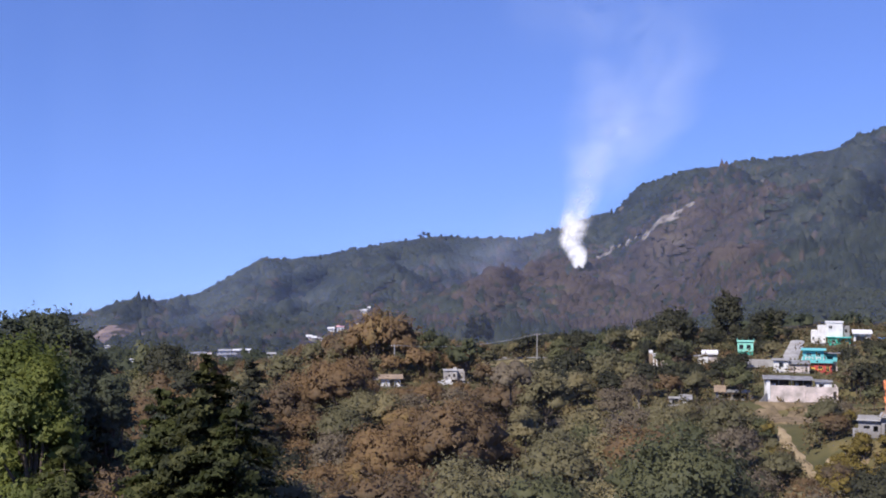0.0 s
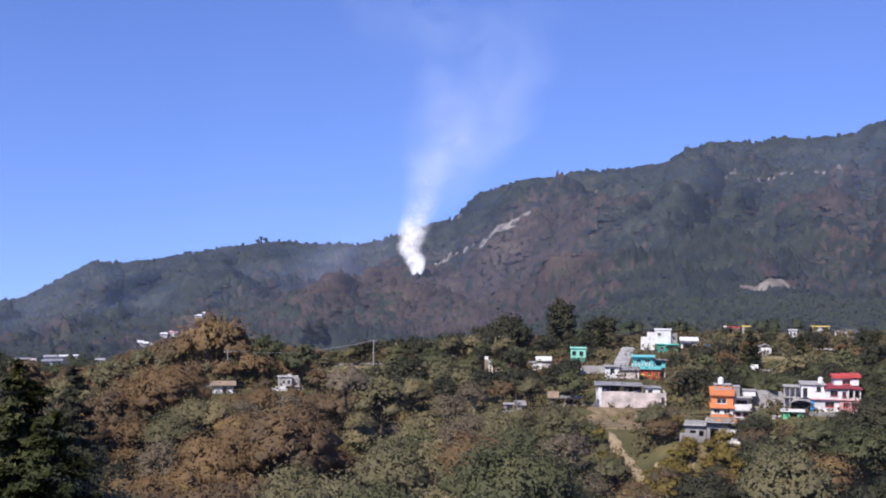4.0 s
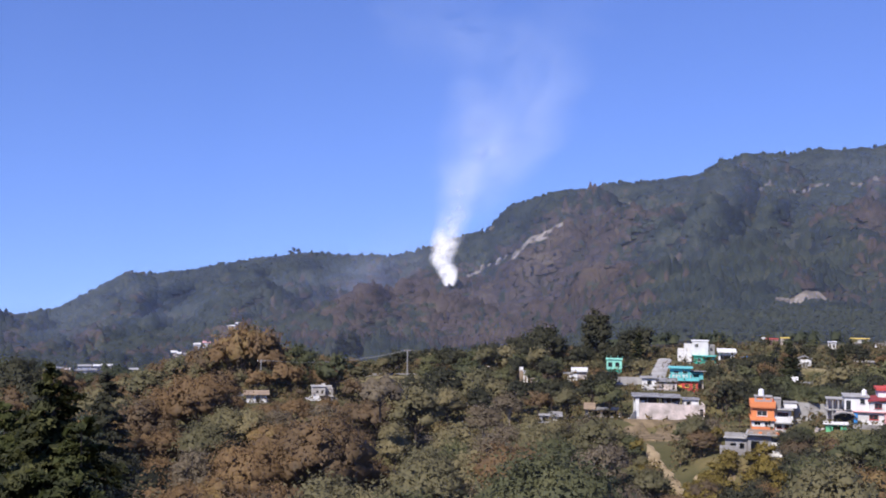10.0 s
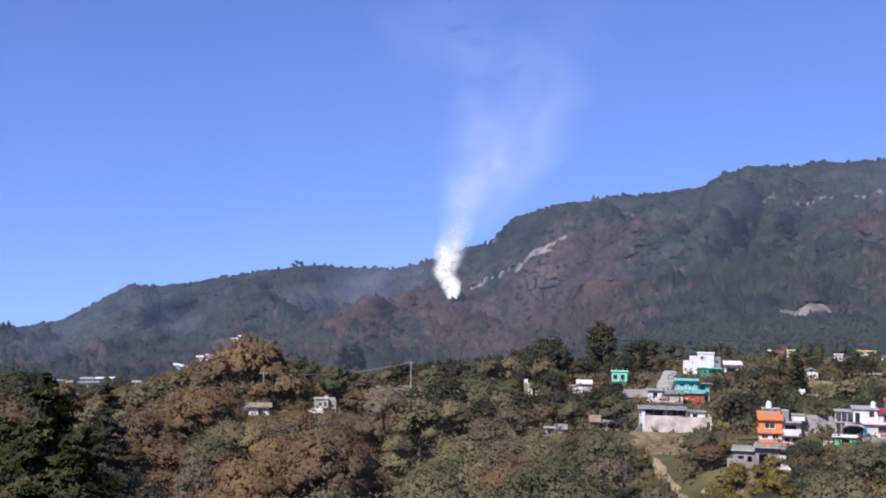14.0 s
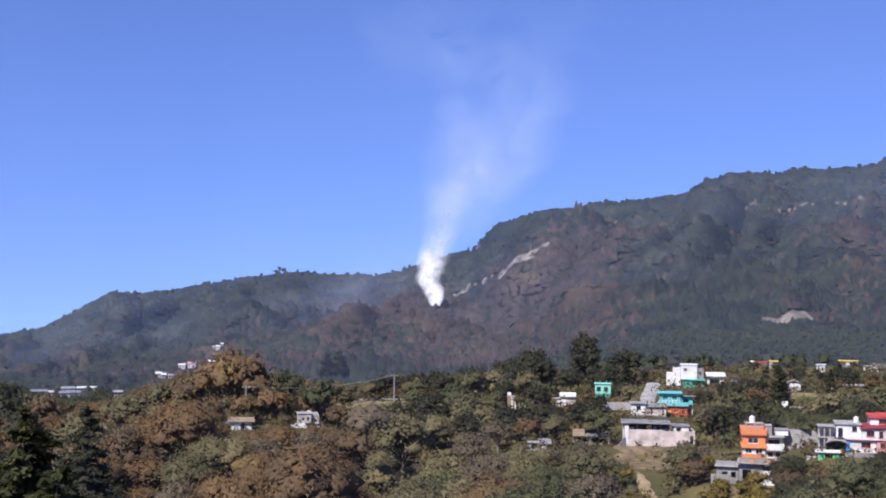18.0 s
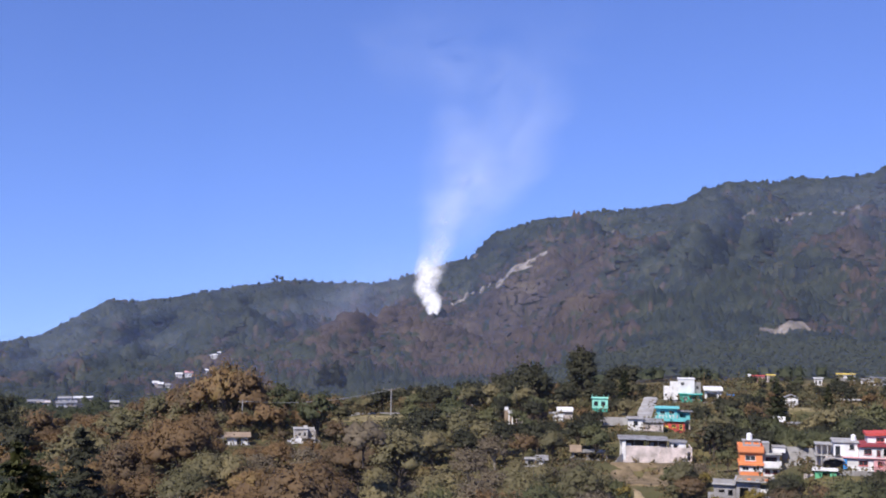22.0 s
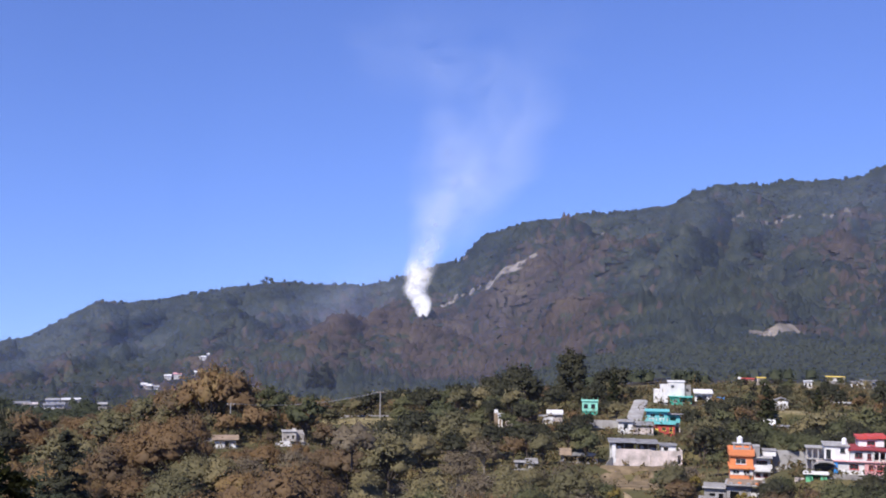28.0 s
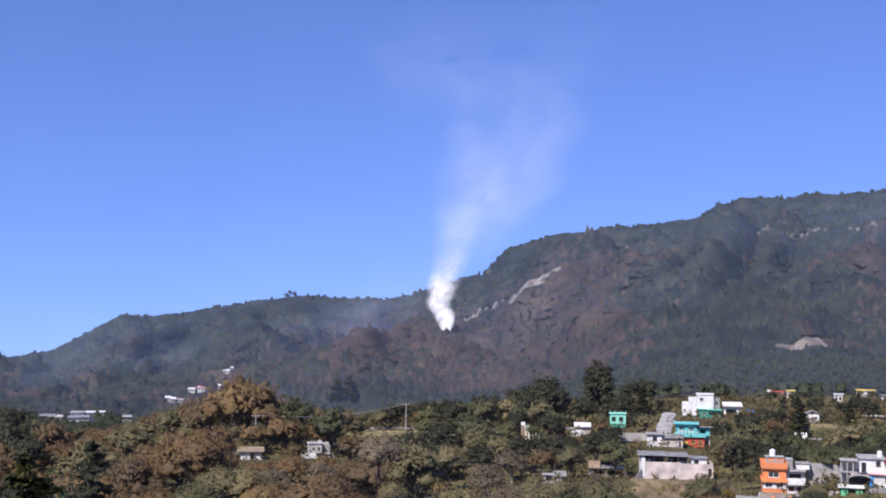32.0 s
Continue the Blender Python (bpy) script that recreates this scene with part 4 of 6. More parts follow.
def scatter(kind_of, a0, a1, r0, r1, gap, tries, scale):
    for _ in range(tries):
        a, r = rng.uniform(a0, a1), math.sqrt(rng.uniform(r0 * r0, r1 * r1))
        x, y = polar(a, r)
        s = rng.uniform(*scale)
        if any(off_line(x, y, *line) < w + 1.5 for *line, w in FIELDS.values()):
            continue
        if any((x - px) ** 2 + (y - py) ** 2 < (gap * (s + ps) / 2) ** 2 for px, py, ps in planted):
            continue
        if r > 222 and a > 9.5:
            s = min(s, 0.62)
        if r > 262:
            s = min(s, (np.interp(a, *zip(*TREELINE)) * r - gz(x, y)) / 11)
        while s > 0.3 and not clear(x, y, gz(x, y) + 12 * s, 5 * s):
            s -= 0.12
        if s <= 0.3:
            continue
        planted.append((x, y, s))
        plant(kind_of(a, r), x, y, s, rng.uniform(0.85, 1.1))


def ravine_kind(a, r):
    q = rng.random()
    if a > 12.5:
        return "deep" if q < 0.38 else ("green" if q < 0.72 else ("olive" if q < 0.86 else ("brown" if q < 0.96 else "grey")))
    if a > -3.2:
        return "brown" if q < 0.13 else ("grey" if q < 0.45 else ("olive" if q < 0.92 else "green"))
    if a < -14.5 and q < 0.45:
        return "deep" if q < 0.24 else ("green" if q < 0.32 else "olive")
    k = value_noise(np.array(a / 2.2), np.array(r / 22.0), 4) + float(np.interp(a, [-20, -8, -3], [0.42, 0.42, 0.05])) + rng.normal(0, 0.33)
    if k > 0:
        return "brown"
    return "green" if k < -0.8 else ("grey" if q < 0.25 else "olive")


def hill_kind(a, r):
    q = rng.random()
    if a > 4:
        return "dark" if q < 0.05 else ("hilldeep" if q < 0.42 else ("hillgreen" if q < 0.58 else ("hillolive" if q < 0.86 else "hillbrown")))
    if a > -4:
        return "hilldeep" if q < 0.3 else ("hillolive" if q < 0.8 else ("hillgreen" if q < 0.92 else "hillbrown"))
    return "hillbrown" if q < 0.45 else ("hillolive" if q < 0.85 else "hillgreen")


scatter(ravine_kind, -26, 24, 95, 150, 13, 300, (0.8, 1.1))
scatter(ravine_kind, -26, 24, 150, 262, 7.6, 3000, (0.75, 1.3))
scatter(hill_kind, -24, 24, 262, 420, 7.8, 2600, (0.55, 1.1))

# undergrowth between the trees and close round the houses
a, r = spread(-28, 26, 95, 425, 8)
x, y = polar(a, r)
gap = np.min([np.hypot(x - sx, y - sy - 2) / (sr + 0.5) for sx, sy, sz, sr in SITES], axis=0)
ok = gap > 0.62
for name, (*line, w) in FIELDS.items():
    bushy = 0.45 if name in ("dry_meadow", "dry_terrace", "terrace_field", "yellow_field") else 0.0
    ok &= (off_line(x, y, *line) > w * 0.75) | (rng.random(len(x)) < bushy * 0.5)
x, y, gap = x[ok], y[ok], gap[ok]
tall = rng.gamma(6, 0.2, len(x)) * np.clip(gap, 0.6, 1.2)
x, y, tall = np.repeat(x, 14), np.repeat(y, 14), np.repeat(tall, 14)
o = unit(len(x))
o[:, 2] = np.abs(o[:, 2])
p = np.stack([x, y, ground_z(x, y) - 0.1], 1) + o * (rng.uniform(0.5, 1.0, len(x)) * tall)[:, None] * np.array([1.4, 1.4, 1.6])
v, f, nv = tufts(p, o, 0.42 * np.ones(len(x)))
tagged(link_mesh("undergrowth", v, f, HILLWOOD, normals=nv), "dry brush and shrubs covering the slopes", "undergrowth", kind="stuff")

for k in range(26):
    x, y = rng.uniform(38, 66), rng.uniform(186, 206)
    if off_line(x, y, *FIELDS["footpath"][:4]) > 2.5:
        plant("yellow", x, y, rng.uniform(0.6, 1.1))
for k in range(34):
    x, y = rng.uniform(42, 60), rng.uniform(203, 213)
    q = rng.uniform(0.45, 0.8)
    if clear(x, y, gz(x, y) + 4.5 * q, 1.5) or y < 211:
        plant("yellow", x, y, q)
# bushes on the bank below the terraces
for k in range(46):
    x, y = rng.uniform(34, 56), rng.uniform(205, 236)
    if off_line(x, y, *FIELDS["footpath"][:4]) > 2.6 and clear(x, y, gz(x, y) + 3.5, 2.5):
        plant(("hillolive", "hillbrown", "yellow", "hillgreen")[k % 4], x, y, rng.uniform(0.28, 0.5) * (1.8 if k % 4 == 2 else 1))


# ---- houses ----
def house(name, label, x, y, z, turn=0.0, category="house"):
    """turn: degrees off from facing the ravine lookout."""
    return thing(name, pose(x, y, z, 0, 0, turn - math.degrees(math.atan2(x, y))), label, category)


def pierced(x0, x1, y0, y1, z0, z1, holes):
    """A wall with openings right through it."""
    xs = sorted({x0, x1, *(v for h in holes for v in h[:2])})
    zs = sorted({z0, z1, *(v for h in holes for v in h[2:])})
    bm = bmesh.new()
    for a, b in zip(xs, xs[1:]):
        for c, d in zip(zs, zs[1:]):
            if not any(h[0] <= a and b <= h[1] and h[2] <= c and d <= h[3] for h in holes):
                box(bm, a, b, y0, y1, c, d)
    bmesh.ops.remove_doubles(bm, verts=bm.verts, dist=0.001)
    seen = {}
    for f in bm.faces:
        seen.setdefault(tuple(sorted(v.index for v in f.verts)), []).append(f)
    bmesh.ops.delete(bm, geom=[f for fs in seen.values() if len(fs) > 1 for f in fs], context="FACES_ONLY")
    return bm


def walls(h, x0, x1, y0, y1, z0, z1, mat, holes=(), t=0.18, side=None, sill=0.9):
    part("front_wall", pierced(x0, x1, y0, y0 + t, z0, z1, holes), mat, h)
    part("back_wall", boxes((x0, x1, y1 - t, y1, z0, z1)), mat, h)
    part("side_wall", boxes((x0, x0 + t, y0 + t, y1 - t, z0, z1)), side or mat, h)
    part("side_wall", boxes((x1 - t, x1, y0 + t, y1 - t, z0, z1)), side or mat, h)


def window(h, xa, xb, za, zb, y, mat, glass=None, mullions=1):
    """A frame set back in its opening, with a pane and a sill."""
    b = 0.07
    bm = boxes((xa, xb, y + 0.06, y + 0.12, za, za + b), (xa, xb, y + 0.06, y + 0.12, zb - b, zb), (xa, xa + b, y + 0.06, y + 0.12, za + b, zb - b), (xb - b, xb, y + 0.06, y + 0.12, za + b, zb - b))
    for k in range(mullions):
        c = xa + (xb - xa) * (k + 1) / (mullions + 1)
        box(bm, c - 0.03, c + 0.03, y + 0.065, y + 0.115, za + b, zb - b)
    w = part("window_frame", bm, mat, h)
    part("pane", boxes((xa + b, xb - b, y + 0.085, y + 0.095, za + b, zb - b)), glass or glass_m, w)
    part("window_sill", boxes((xa - 0.08, xb + 0.08, y - 0.1, y + 0.05, za - 0.09, za - 0.004)), mat, h)


def glazed(h, x0, x1, y0, y1, z0, z1, mat, holes, trim, side=None):
    walls(h, x0, x1, y0, y1, z0, z1, mat, holes, side=side)
    for o in holes:
        window(h, *o, y0, trim)


def door(h, xa, xb, za, zb, y, mat):
    d = part("door", boxes((xa, xb, y + 0.05, y + 0.1, za, zb)), mat, h)
    part("door_handle", boxes((xb - 0.16, xb - 0.1, y + 0.01, y + 0.05, za + 0.95, za + 1.1)), SHEET, d)


def slab(h, x0, x1, y0, y1, z, mat, t=0.16, name="roof_slab", fall=0.0):
    """A flat or gently falling slab with a softened edge."""
    bm = boxes((x0, x1, y0, y1, z, z + t))
    for v in bm.verts:
        v.co.z += fall * (v.co.y - y0) / max(y1 - y0, 0.1)
    bmesh.ops.bevel(bm, geom=bm.edges[:], offset=min(0.03, t * 0.3), segments=1, affect="EDGES")
    return part(name, bm, mat, h)


def corrugated(h, x0, x1, y0, y1, z, mat, fall=0.4, name="roof_sheet"):
    n = max(4, int((x1 - x0) / 0.25))
    bm = bmesh.new()
    rows = []
    for k in range(n * 2 + 1):
        x = x0 + (x1 - x0) * k / (2 * n)
        up = 0.05 * (k % 2)
        rows.append([bm.verts.new((x, yy, z + up + dz + fall * (yy - y0) / (y1 - y0))) for yy, dz in ((y0, 0), (y1, 0), (y1, 0.02), (y0, 0.02))])
    for a, b in zip(rows, rows[1:]):
        for k in range(4):
            bm.faces.new((a[k], b[k], b[(k + 1) % 4], a[(k + 1) % 4]))
    bm.faces.new(rows[0]), bm.faces.new(rows[-1][::-1])
    return part(name, bm, mat, h)


def pillars(h, xs, y, z0, z1, mat, w=0.25):
    for x in xs:
        part("pillar", boxes((x - w / 2, x + w / 2, y, y + w, z0, z1)), mat, h)


def plinth(h, x0, x1, y0, y1, mat=None):
    part("foundation", boxes((x0 - 0.05, x1 + 0.05, y0 - 0.05, y1 + 0.05, -2.5, 0.0)), mat or GREY, h)


def water_tank(x, y, z, r=0.55, hgt=1.3):
    t = thing("water_tank", pose(x, y, z), "white plastic water tank standing on a flat roof", "water tank", "roof water tanks")
    bm = bmesh.new()
    tube(bm, (0, 0, 0), (0, 0, hgt * 0.78), r, r, 16)
    tube(bm, (0, 0, hgt * 0.78), (0, 0, hgt * 0.95), r, r * 0.5, 16)
    part("body", bm, TANK, t)
    bm = bmesh.new()
    tube(bm, (0, 0, hgt * 0.95), (0, 0, hgt * 1.02), r * 0.42, r * 0.36, 12)
    part("lid", bm, TANK, t)
    return t


def at(h, x, y, z):
    return h.matrix_basis @ Vector((x, y, z))


# the orange house
h = house("orange_house", "two-storey orange painted house with white lower front and a balcony wing", 58.9, 233.0, -28.8, 2)
plinth(h, 0, 7.6, 0, 7)
walls(h, 0, 4.2, 0, 6.5, 0, 0.75, ORANGE)
glazed(h, 0, 4.2, 0.05, 6.5, 0.75, 1.95, WHITE, [(0.5, 1.7, 0.95, 1.75), (2.4, 3.6, 0.95, 1.75)], WHITE, side=ORANGE)
slab(h, -0.25, 4.5, -0.45, 6.5, 1.95, ORANGE, 0.5, "floor_band")
glazed(h, 0, 4.2, 0, 6.5, 2.45, 4.3, ORANGE, [(1.0, 2.9, 2.85, 3.85)], WHITE)
slab(h, -0.2, 4.5, -0.4, 6.6, 4.3, ORANGE, 0.2)
walls(h, -0.3, 4.45, -0.5, 6.6, 4.5, 5.6, ORANGE, t=0.22)
part("roof_hatch", pierced(0.6, 3.9, 2.2, 2.4, 4.5, 6.35, [(1.0, 2.2, 5.7, 6.2), (2.6, 3.6, 5.7, 6.2)]), GREY, h)
slab(h, 0.5, 4.0, 2.1, 4.5, 6.35, CONCRETE, 0.14, "hatch_roof")
glazed(h, 4.3, 7.4, 0.6, 6.5, 0, 1.5, WHITE, [(4.7, 5.6, 0.5, 1.2), (6.1, 7.0, 0.5, 1.2)], MAROON)
slab(h, 4.3, 7.7, -0.3, 6.5, 1.5, CONCRETE, 0.2, "balcony_floor")
part("balcony_front", boxes((4.35, 7.65, -0.28, -0.1, 1.7, 2.85), (7.47, 7.65, -0.1, 1.2, 1.7, 2.85)), WHITE, h)
walls(h, 4.3, 7.4, 1.2, 6.5, 1.7, 4.0, WHITE, [(4.8, 6.9, 2.0, 3.5)])
window(h, 4.8, 6.9, 2.0, 3.5, 1.2, MAROON, mullions=3)
slab(h, 4.25, 7.8, 0.2, 6.6, 4.0, CONCRETE, 0.18)
walls(h, 4.3, 5.5, 1.5, 5, 4.18, 6.0, GREY)
slab(h, 4.2, 5.6, 1.4, 5.1, 6.0, CONCRETE, 0.12)
walls(h, 6.2, 8.6, 3.0, 6.4, 4.18, 5.2, WHITE)
slab(h, 6.1, 8.8, 2.8, 6.5, 5.2, GREY, 0.12)
pillars(h, [8.3], 6.0, -1.5, 4.18, CONCRETE)
water_tank(*at(h, 1.9, 3.1, 6.49))

# block house below it
h = house("block_house", "unfinished grey block house with a brown-topped concrete slab roof", 49.8, 217.0, -31.1, -4)
plinth(h, 0, 10.2, 0, 6)
walls(h, 4.2, 8.3, 0, 6, 0, 3.7, GREY, [(4.8, 6.3, 0.0, 2.6)])
walls(h, 8.35, 10.2, -0.2, 6, 0, 2.5, WHITE, [(8.8, 9.6, 0.9, 1.9)])
window(h, 8.8, 9.6, 0.9, 1.9, -0.2, GREY)
slab(h, 3.8, 10.6, -0.9, 6.3, 3.7, CONCRETE, 0.22)
slab(h, 4.2, 10.2, -0.5, 6.0, 3.92, TAN, 0.08, "roof_gravel")
walls(h, 0.3, 4.1, 0.6, 5.8, 0, 2.9, GREY, [(1.2, 2.2, 0.0, 2.0), (2.8, 3.6, 1.0, 2.0)])
slab(h, 0.0, 4.15, 0.0, 6.0, 2.9, CONCRETE, 0.16)
part("rubble_wall", boxes((-0.6, 2.6, -0.5, -0.1, 0, 1.6), (2.6, 4.0, -0.45, -0.1, 0, 1.1), (0.2, 3.6, 0.4, 0.7, 3.06, 3.9)), GREY, h)
for k in range(4):
    part("roof_block", boxes((4.6 + k * 1.5, 5.2 + k * 1.5, -0.6 + 0.3 * (k % 2), -0.2 + 0.3 * (k % 2), 4.0, 4.25)), ORANGE if k % 2 else CONCRETE, h)

# the white and rose house with red roofs
h = house("terraced_house", "white and rose three-tier house with maroon roof edges and red windows", 70.7, 219.0, -25.7, 3)
plinth(h, -1.8, 12, 0, 9)
glazed(h, 3.6, 8.15, 0.6, 8, 0, 2.2, WHITE, [(5.6, 7.2, 0.9, 1.8)], RED)
part("blue_gate", boxes((3.0, 3.6, 0.35, 0.5, 0, 2.0)), BLUE, h, "bright blue sheet-metal gate")
glazed(h, 8.2, 11.8, 0.4, 8, 0, 2.2, ROSE, [(8.8, 9.6, 0.9, 1.8), (10.2, 11.2, 0.8, 1.8)], RED)
slab(h, 2.9, 12.1, 0.1, 8.2, 2.2, ROSE, 0.2, "floor_band")
glazed(h, 5.65, 9.5, 0.3, 8, 2.4, 4.2, WHITE, [(6.5, 7.8, 2.95, 3.9), (8.6, 9.3, 2.7, 3.8)], MAROON)
walls(h, 9.55, 11.8, 0.5, 8, 2.4, 4.2, PINK, [(9.8, 10.5, 2.7, 3.9), (10.8, 11.6, 2.7, 3.9)])
pillars(h, [9.65, 10.65, 11.7], 0.1, 2.4, 4.2, WHITE, 0.2)
bm = bmesh.new()
for k in range(14):
    x = 5.4 + k * 0.48
    up = 0.28 * math.sin(math.pi * (k + 0.5) / 14)
    box(bm, x, x + 0.48, -0.15, 8.2, 4.2 + up * 0.6, 4.45 + up)
part("roof_edge", bm, MAROON, h)
glazed(h, 1.4, 5.6, 0.9, 8, 2.4, 4.8, WHITE, [(1.7, 2.5, 2.6, 4.2), (4.1, 4.9, 3.7, 4.5)], DARK)
slab(h, 1.2, 5.8, 0.6, 8.2, 4.8, CONCRETE, 0.16)
glazed(h, 7.3, 11.7, 3.0, 8, 4.75, 6.0, WHITE, [(8.8, 10.2, 4.95, 5.75)], RED)
bm = bmesh.new()
for q in range(3):
    box(bm, 7.0 + q * 1.7, 8.7 + q * 1.7, 2.6, 8.4, 6.0 + 0.1 * q, 6.45 + 0.12 * q)
part("red_roof", bm, RED, h, "red painted roof tier")
walls(h, 0, 2.95, 1.2, 7, 0, 2.2, PINK, [(0.4, 2.6, 0.0, 1.8)])
bm = bmesh.new()
for k in range(12):
    u, v = math.pi * k / 12, math.pi * (k + 1) / 12
    box(bm, 1.4 - 1.9 * math.cos(u), 1.4 - 1.9 * math.cos(v), -0.4, 1.2, 1.3 + 0.7 * math.sin((u + v) / 2), 1.46 + 0.7 * math.sin((u + v) / 2))
part("porch_arch", bm, GREY, h, "dark grey arched porch canopy")
# near-black panel as the shade under the arch
part("porch_back", boxes((-0.4, 3.0, 0.9, 1.15, 0, 1.5)), DARK, h)
pillars(h, [-1.6, -0.6, 0.4], 2.0, 0, 4.2, CONCRETE, 0.2)
slab(h, -1.8, 1.2, 1.8, 6, 2.2, CONCRETE, 0.15, "open_floor")
slab(h, -1.8, 1.2, 1.8, 6, 4.2, CONCRETE, 0.15, "open_roof")
part("inner_wall", boxes((-1.6, 1.1, 4, 4.2, 0, 4.2)), PINK, h)
for k in range(5):
    part("roof_rod", boxes((1.6 + k * 0.8, 1.63 + k * 0.8, 1.4, 1.43, 4.96, 5.6)), SHEET, h)
water_tank(*at(h, 5.0, 4, 4.96), 0.45, 1.1)

h = house("boundary_wall", "long weathered grey concrete wall behind the rose house", 67.9, 236.0, -25.5, 0, "wall")
part("panel", boxes((0, 3.1, 0, 0.25, -2.5, 1.9)), CONCRETE, h)
part("panel", boxes((3.15, 6.3, 0.03, 0.28, -2.5, 1.8)), CONCRETE, h)
part("panel", boxes((6.35, 9.0, 0, 0.25, -2.5, 1.95)), CONCRETE, h)

h = house("green_shed", "small green shed with a white slab roof beside a block wall", 67.8, 216.0, -26.8, 0, "shed")
plinth(h, 0, 3.6, 0, 3)
walls(h, 0, 3.6, 0, 3, 0, 1.35, LEAFGREEN, [(1.2, 2.5, 0.2, 1.1)])
slab(h, -0.5, 3.9, -0.4, 3.3, 1.35, WHITE, 0.18)
h = house("retaining_wall", "low grey block retaining wall below the rose house", 71.7, 216.0, -26.8, 0, "wall")
for k in range(4):
    part("panel", boxes((k * 1.75, k * 1.75 + 1.72, 0.02 * (k % 2), 0.3, -2, 1.35 + 0.06 * (k % 3))), GREY, h)
part("panel", boxes((-5.6, -3.9, -0.2, 0.1, -2, 0.5)), PINK, h)

# long pink-walled house on the terrace
h = house("long_house", "long low house with a stained pink front wall and sheet roof", 40.4, 258.0, -29.2, 2)
plinth(h, 0, 14.6, 0, 8, PINK)
part("front_wall", pierced(0.9, 8.0, 0, 0.2, 0, 2.95, []), PINK, h)
part("front_wall", pierced(8.05, 14.6, 0.05, 0.25, 0, 2.75, [(13.6, 14.3, 0.0, 1.9)]), PINK, h)
part("side_wall", boxes((14.4, 14.6, 0.25, 7, 0, 2.75)), PINK, h)
part("side_wall", boxes((-0.2, 0.0, 1.5, 7, 0, 4.2)), WHITE, h)
part("inner_wall", pierced(0.02, 9.5, 3.4, 3.6, 0, 4.2, [(4.8, 5.8, 1.5, 3.6)]), WOOD, h)
part("corner_wall", boxes((0.02, 0.85, -0.05, 0.2, 0, 4.0)), WHITE, h)
pillars(h, [2.6, 5.2, 7.6, 9.4], 0.5, 1.81, 4.24, GREY, 0.16)
corrugated(h, -0.7, 5.2, -0.5, 6.8, 4.25, SHEET, 0.2)
corrugated(h, 5.25, 9.8, -0.3, 6.8, 4.15, SHEET, 0.2)
for k, (a, b, top) in enumerate(((1.2, 2.0, 0.9), (3.2, 4.4, 0.6), (6.0, 6.7, 1.1), (8.0, 9.1, 0.7))):
    part("stored_crate", boxes((a, b, 1.2, 1.9, 1.8, 1.8 + top + 0.6)), (WHITE, WOOD, CONCRETE, PINK)[k], h)
part("floor", boxes((0, 14.4, 0.3, 3.4, 1.6, 1.8)), CONCRETE, h)
walls(h, 10.4, 13.6, 3.4, 7, 1.8, 3.5, WHITE, [(11.0, 12.0, 2.2, 3.1)])
corrugated(h, 10.1, 13.9, 3.0, 7.2, 3.5, SHEET, 0.15)
pillars(h, [8.2, 10.0, 11.6, 13.0, 14.5], -0.04, 0, 2.9, PINK, 0.22)

h = thing("ramp_wall", Matrix(), "low sloping pale concrete wall beside a stair", "wall")
bm = boxes((0, 1, 0, 0.35, -1.2, 0.7))
for v in bm.verts:
    v.co = Vector((38.3 + 2.1 * v.co.x, 256.0 + 1.5 * v.co.x + v.co.y, -30.7 + 2.3 * v.co.x + v.co.z))
part("panel", bm, CONCRETE, h)

# white house and turquoise house on the steep street
h = house("white_cottage", "white flat-roofed cottage with a dark sheet roof", 47.0, 290.0, -26.3, 0)
plinth(h, 0, 8.2, 0, 5)
walls(h, 0, 3.4, 0, 5, 0, 2.7, WHITE, [(1.3, 2.3, 1.3, 2.2)])
window(h, 1.3, 2.3, 1.3, 2.2, 0, DARK)
walls(h, 3.45, 8.2, 0.3, 5, 0, 1.9, PINK)
slab(h, -0.5, 3.7, -0.5, 5.3, 2.7, GREY, 0.16)
corrugated(h, 3.5, 8.5, -0.2, 5.3, 1.95, SHEET, 0.5)
part("terrace_wall", boxes((-8.0, 3.0, 6.2, 6.4, 0.4, 2.4)), CONCRETE, h)

h = house("turquoise_house", "turquoise balustraded house over a red and yellow ground floor", 55.7, 298.0, -27.7, 0)
plinth(h, 0, 8, 0, 7)
glazed(h, 0.2, 6.3, 0, 6.5, -0.9, 2.9, RED, [(3.2, 4.2, 1.4, 2.2), (5.0, 5.8, 0.9, 2.3)], YELLOW)
part("yellow_panel", boxes((0.7, 2.4, -0.08, -0.004, 0.2, 1.8)), YELLOW, h, "yellow painted panel")
slab(h, -0.9, 6.6, -0.5, 6.8, 2.9, TEAL, 0.45, "floor_band")
for k in range(7):
    part("baluster", boxes((-0.7 + k * 0.85, -0.5 + k * 0.85, -0.4, -0.2, 3.35, 4.5)), WHITE, h)
part("balustrade_rail", boxes((-0.8, 5.0, -0.45, -0.15, 4.5, 4.7), (-0.8, 5.0, -0.42, -0.18, 3.36, 3.7)), TEAL, h)
glazed(h, -0.5, 4.6, 0.8, 6.5, 3.35, 5.9, TEAL, [(0.4, 1.6, 4.2, 5.3), (2.6, 3.8, 4.2, 5.3)], WHITE)
slab(h, -0.9, 5.1, 0.0, 6.8, 5.9, TEAL, 0.16)
walls(h, 4.7, 7.6, 1.4, 6.5, 3.36, 4.9, TEAL, [(5.2, 6.6, 3.5, 4.6)])
part("side_rail", boxes((5.05, 7.5, -0.4, -0.2, 3.36, 3.9)), TEAL, h)
corrugated(h, 4.2, 8.4, 0.6, 6.8, 5.2, SHEET, -0.2)
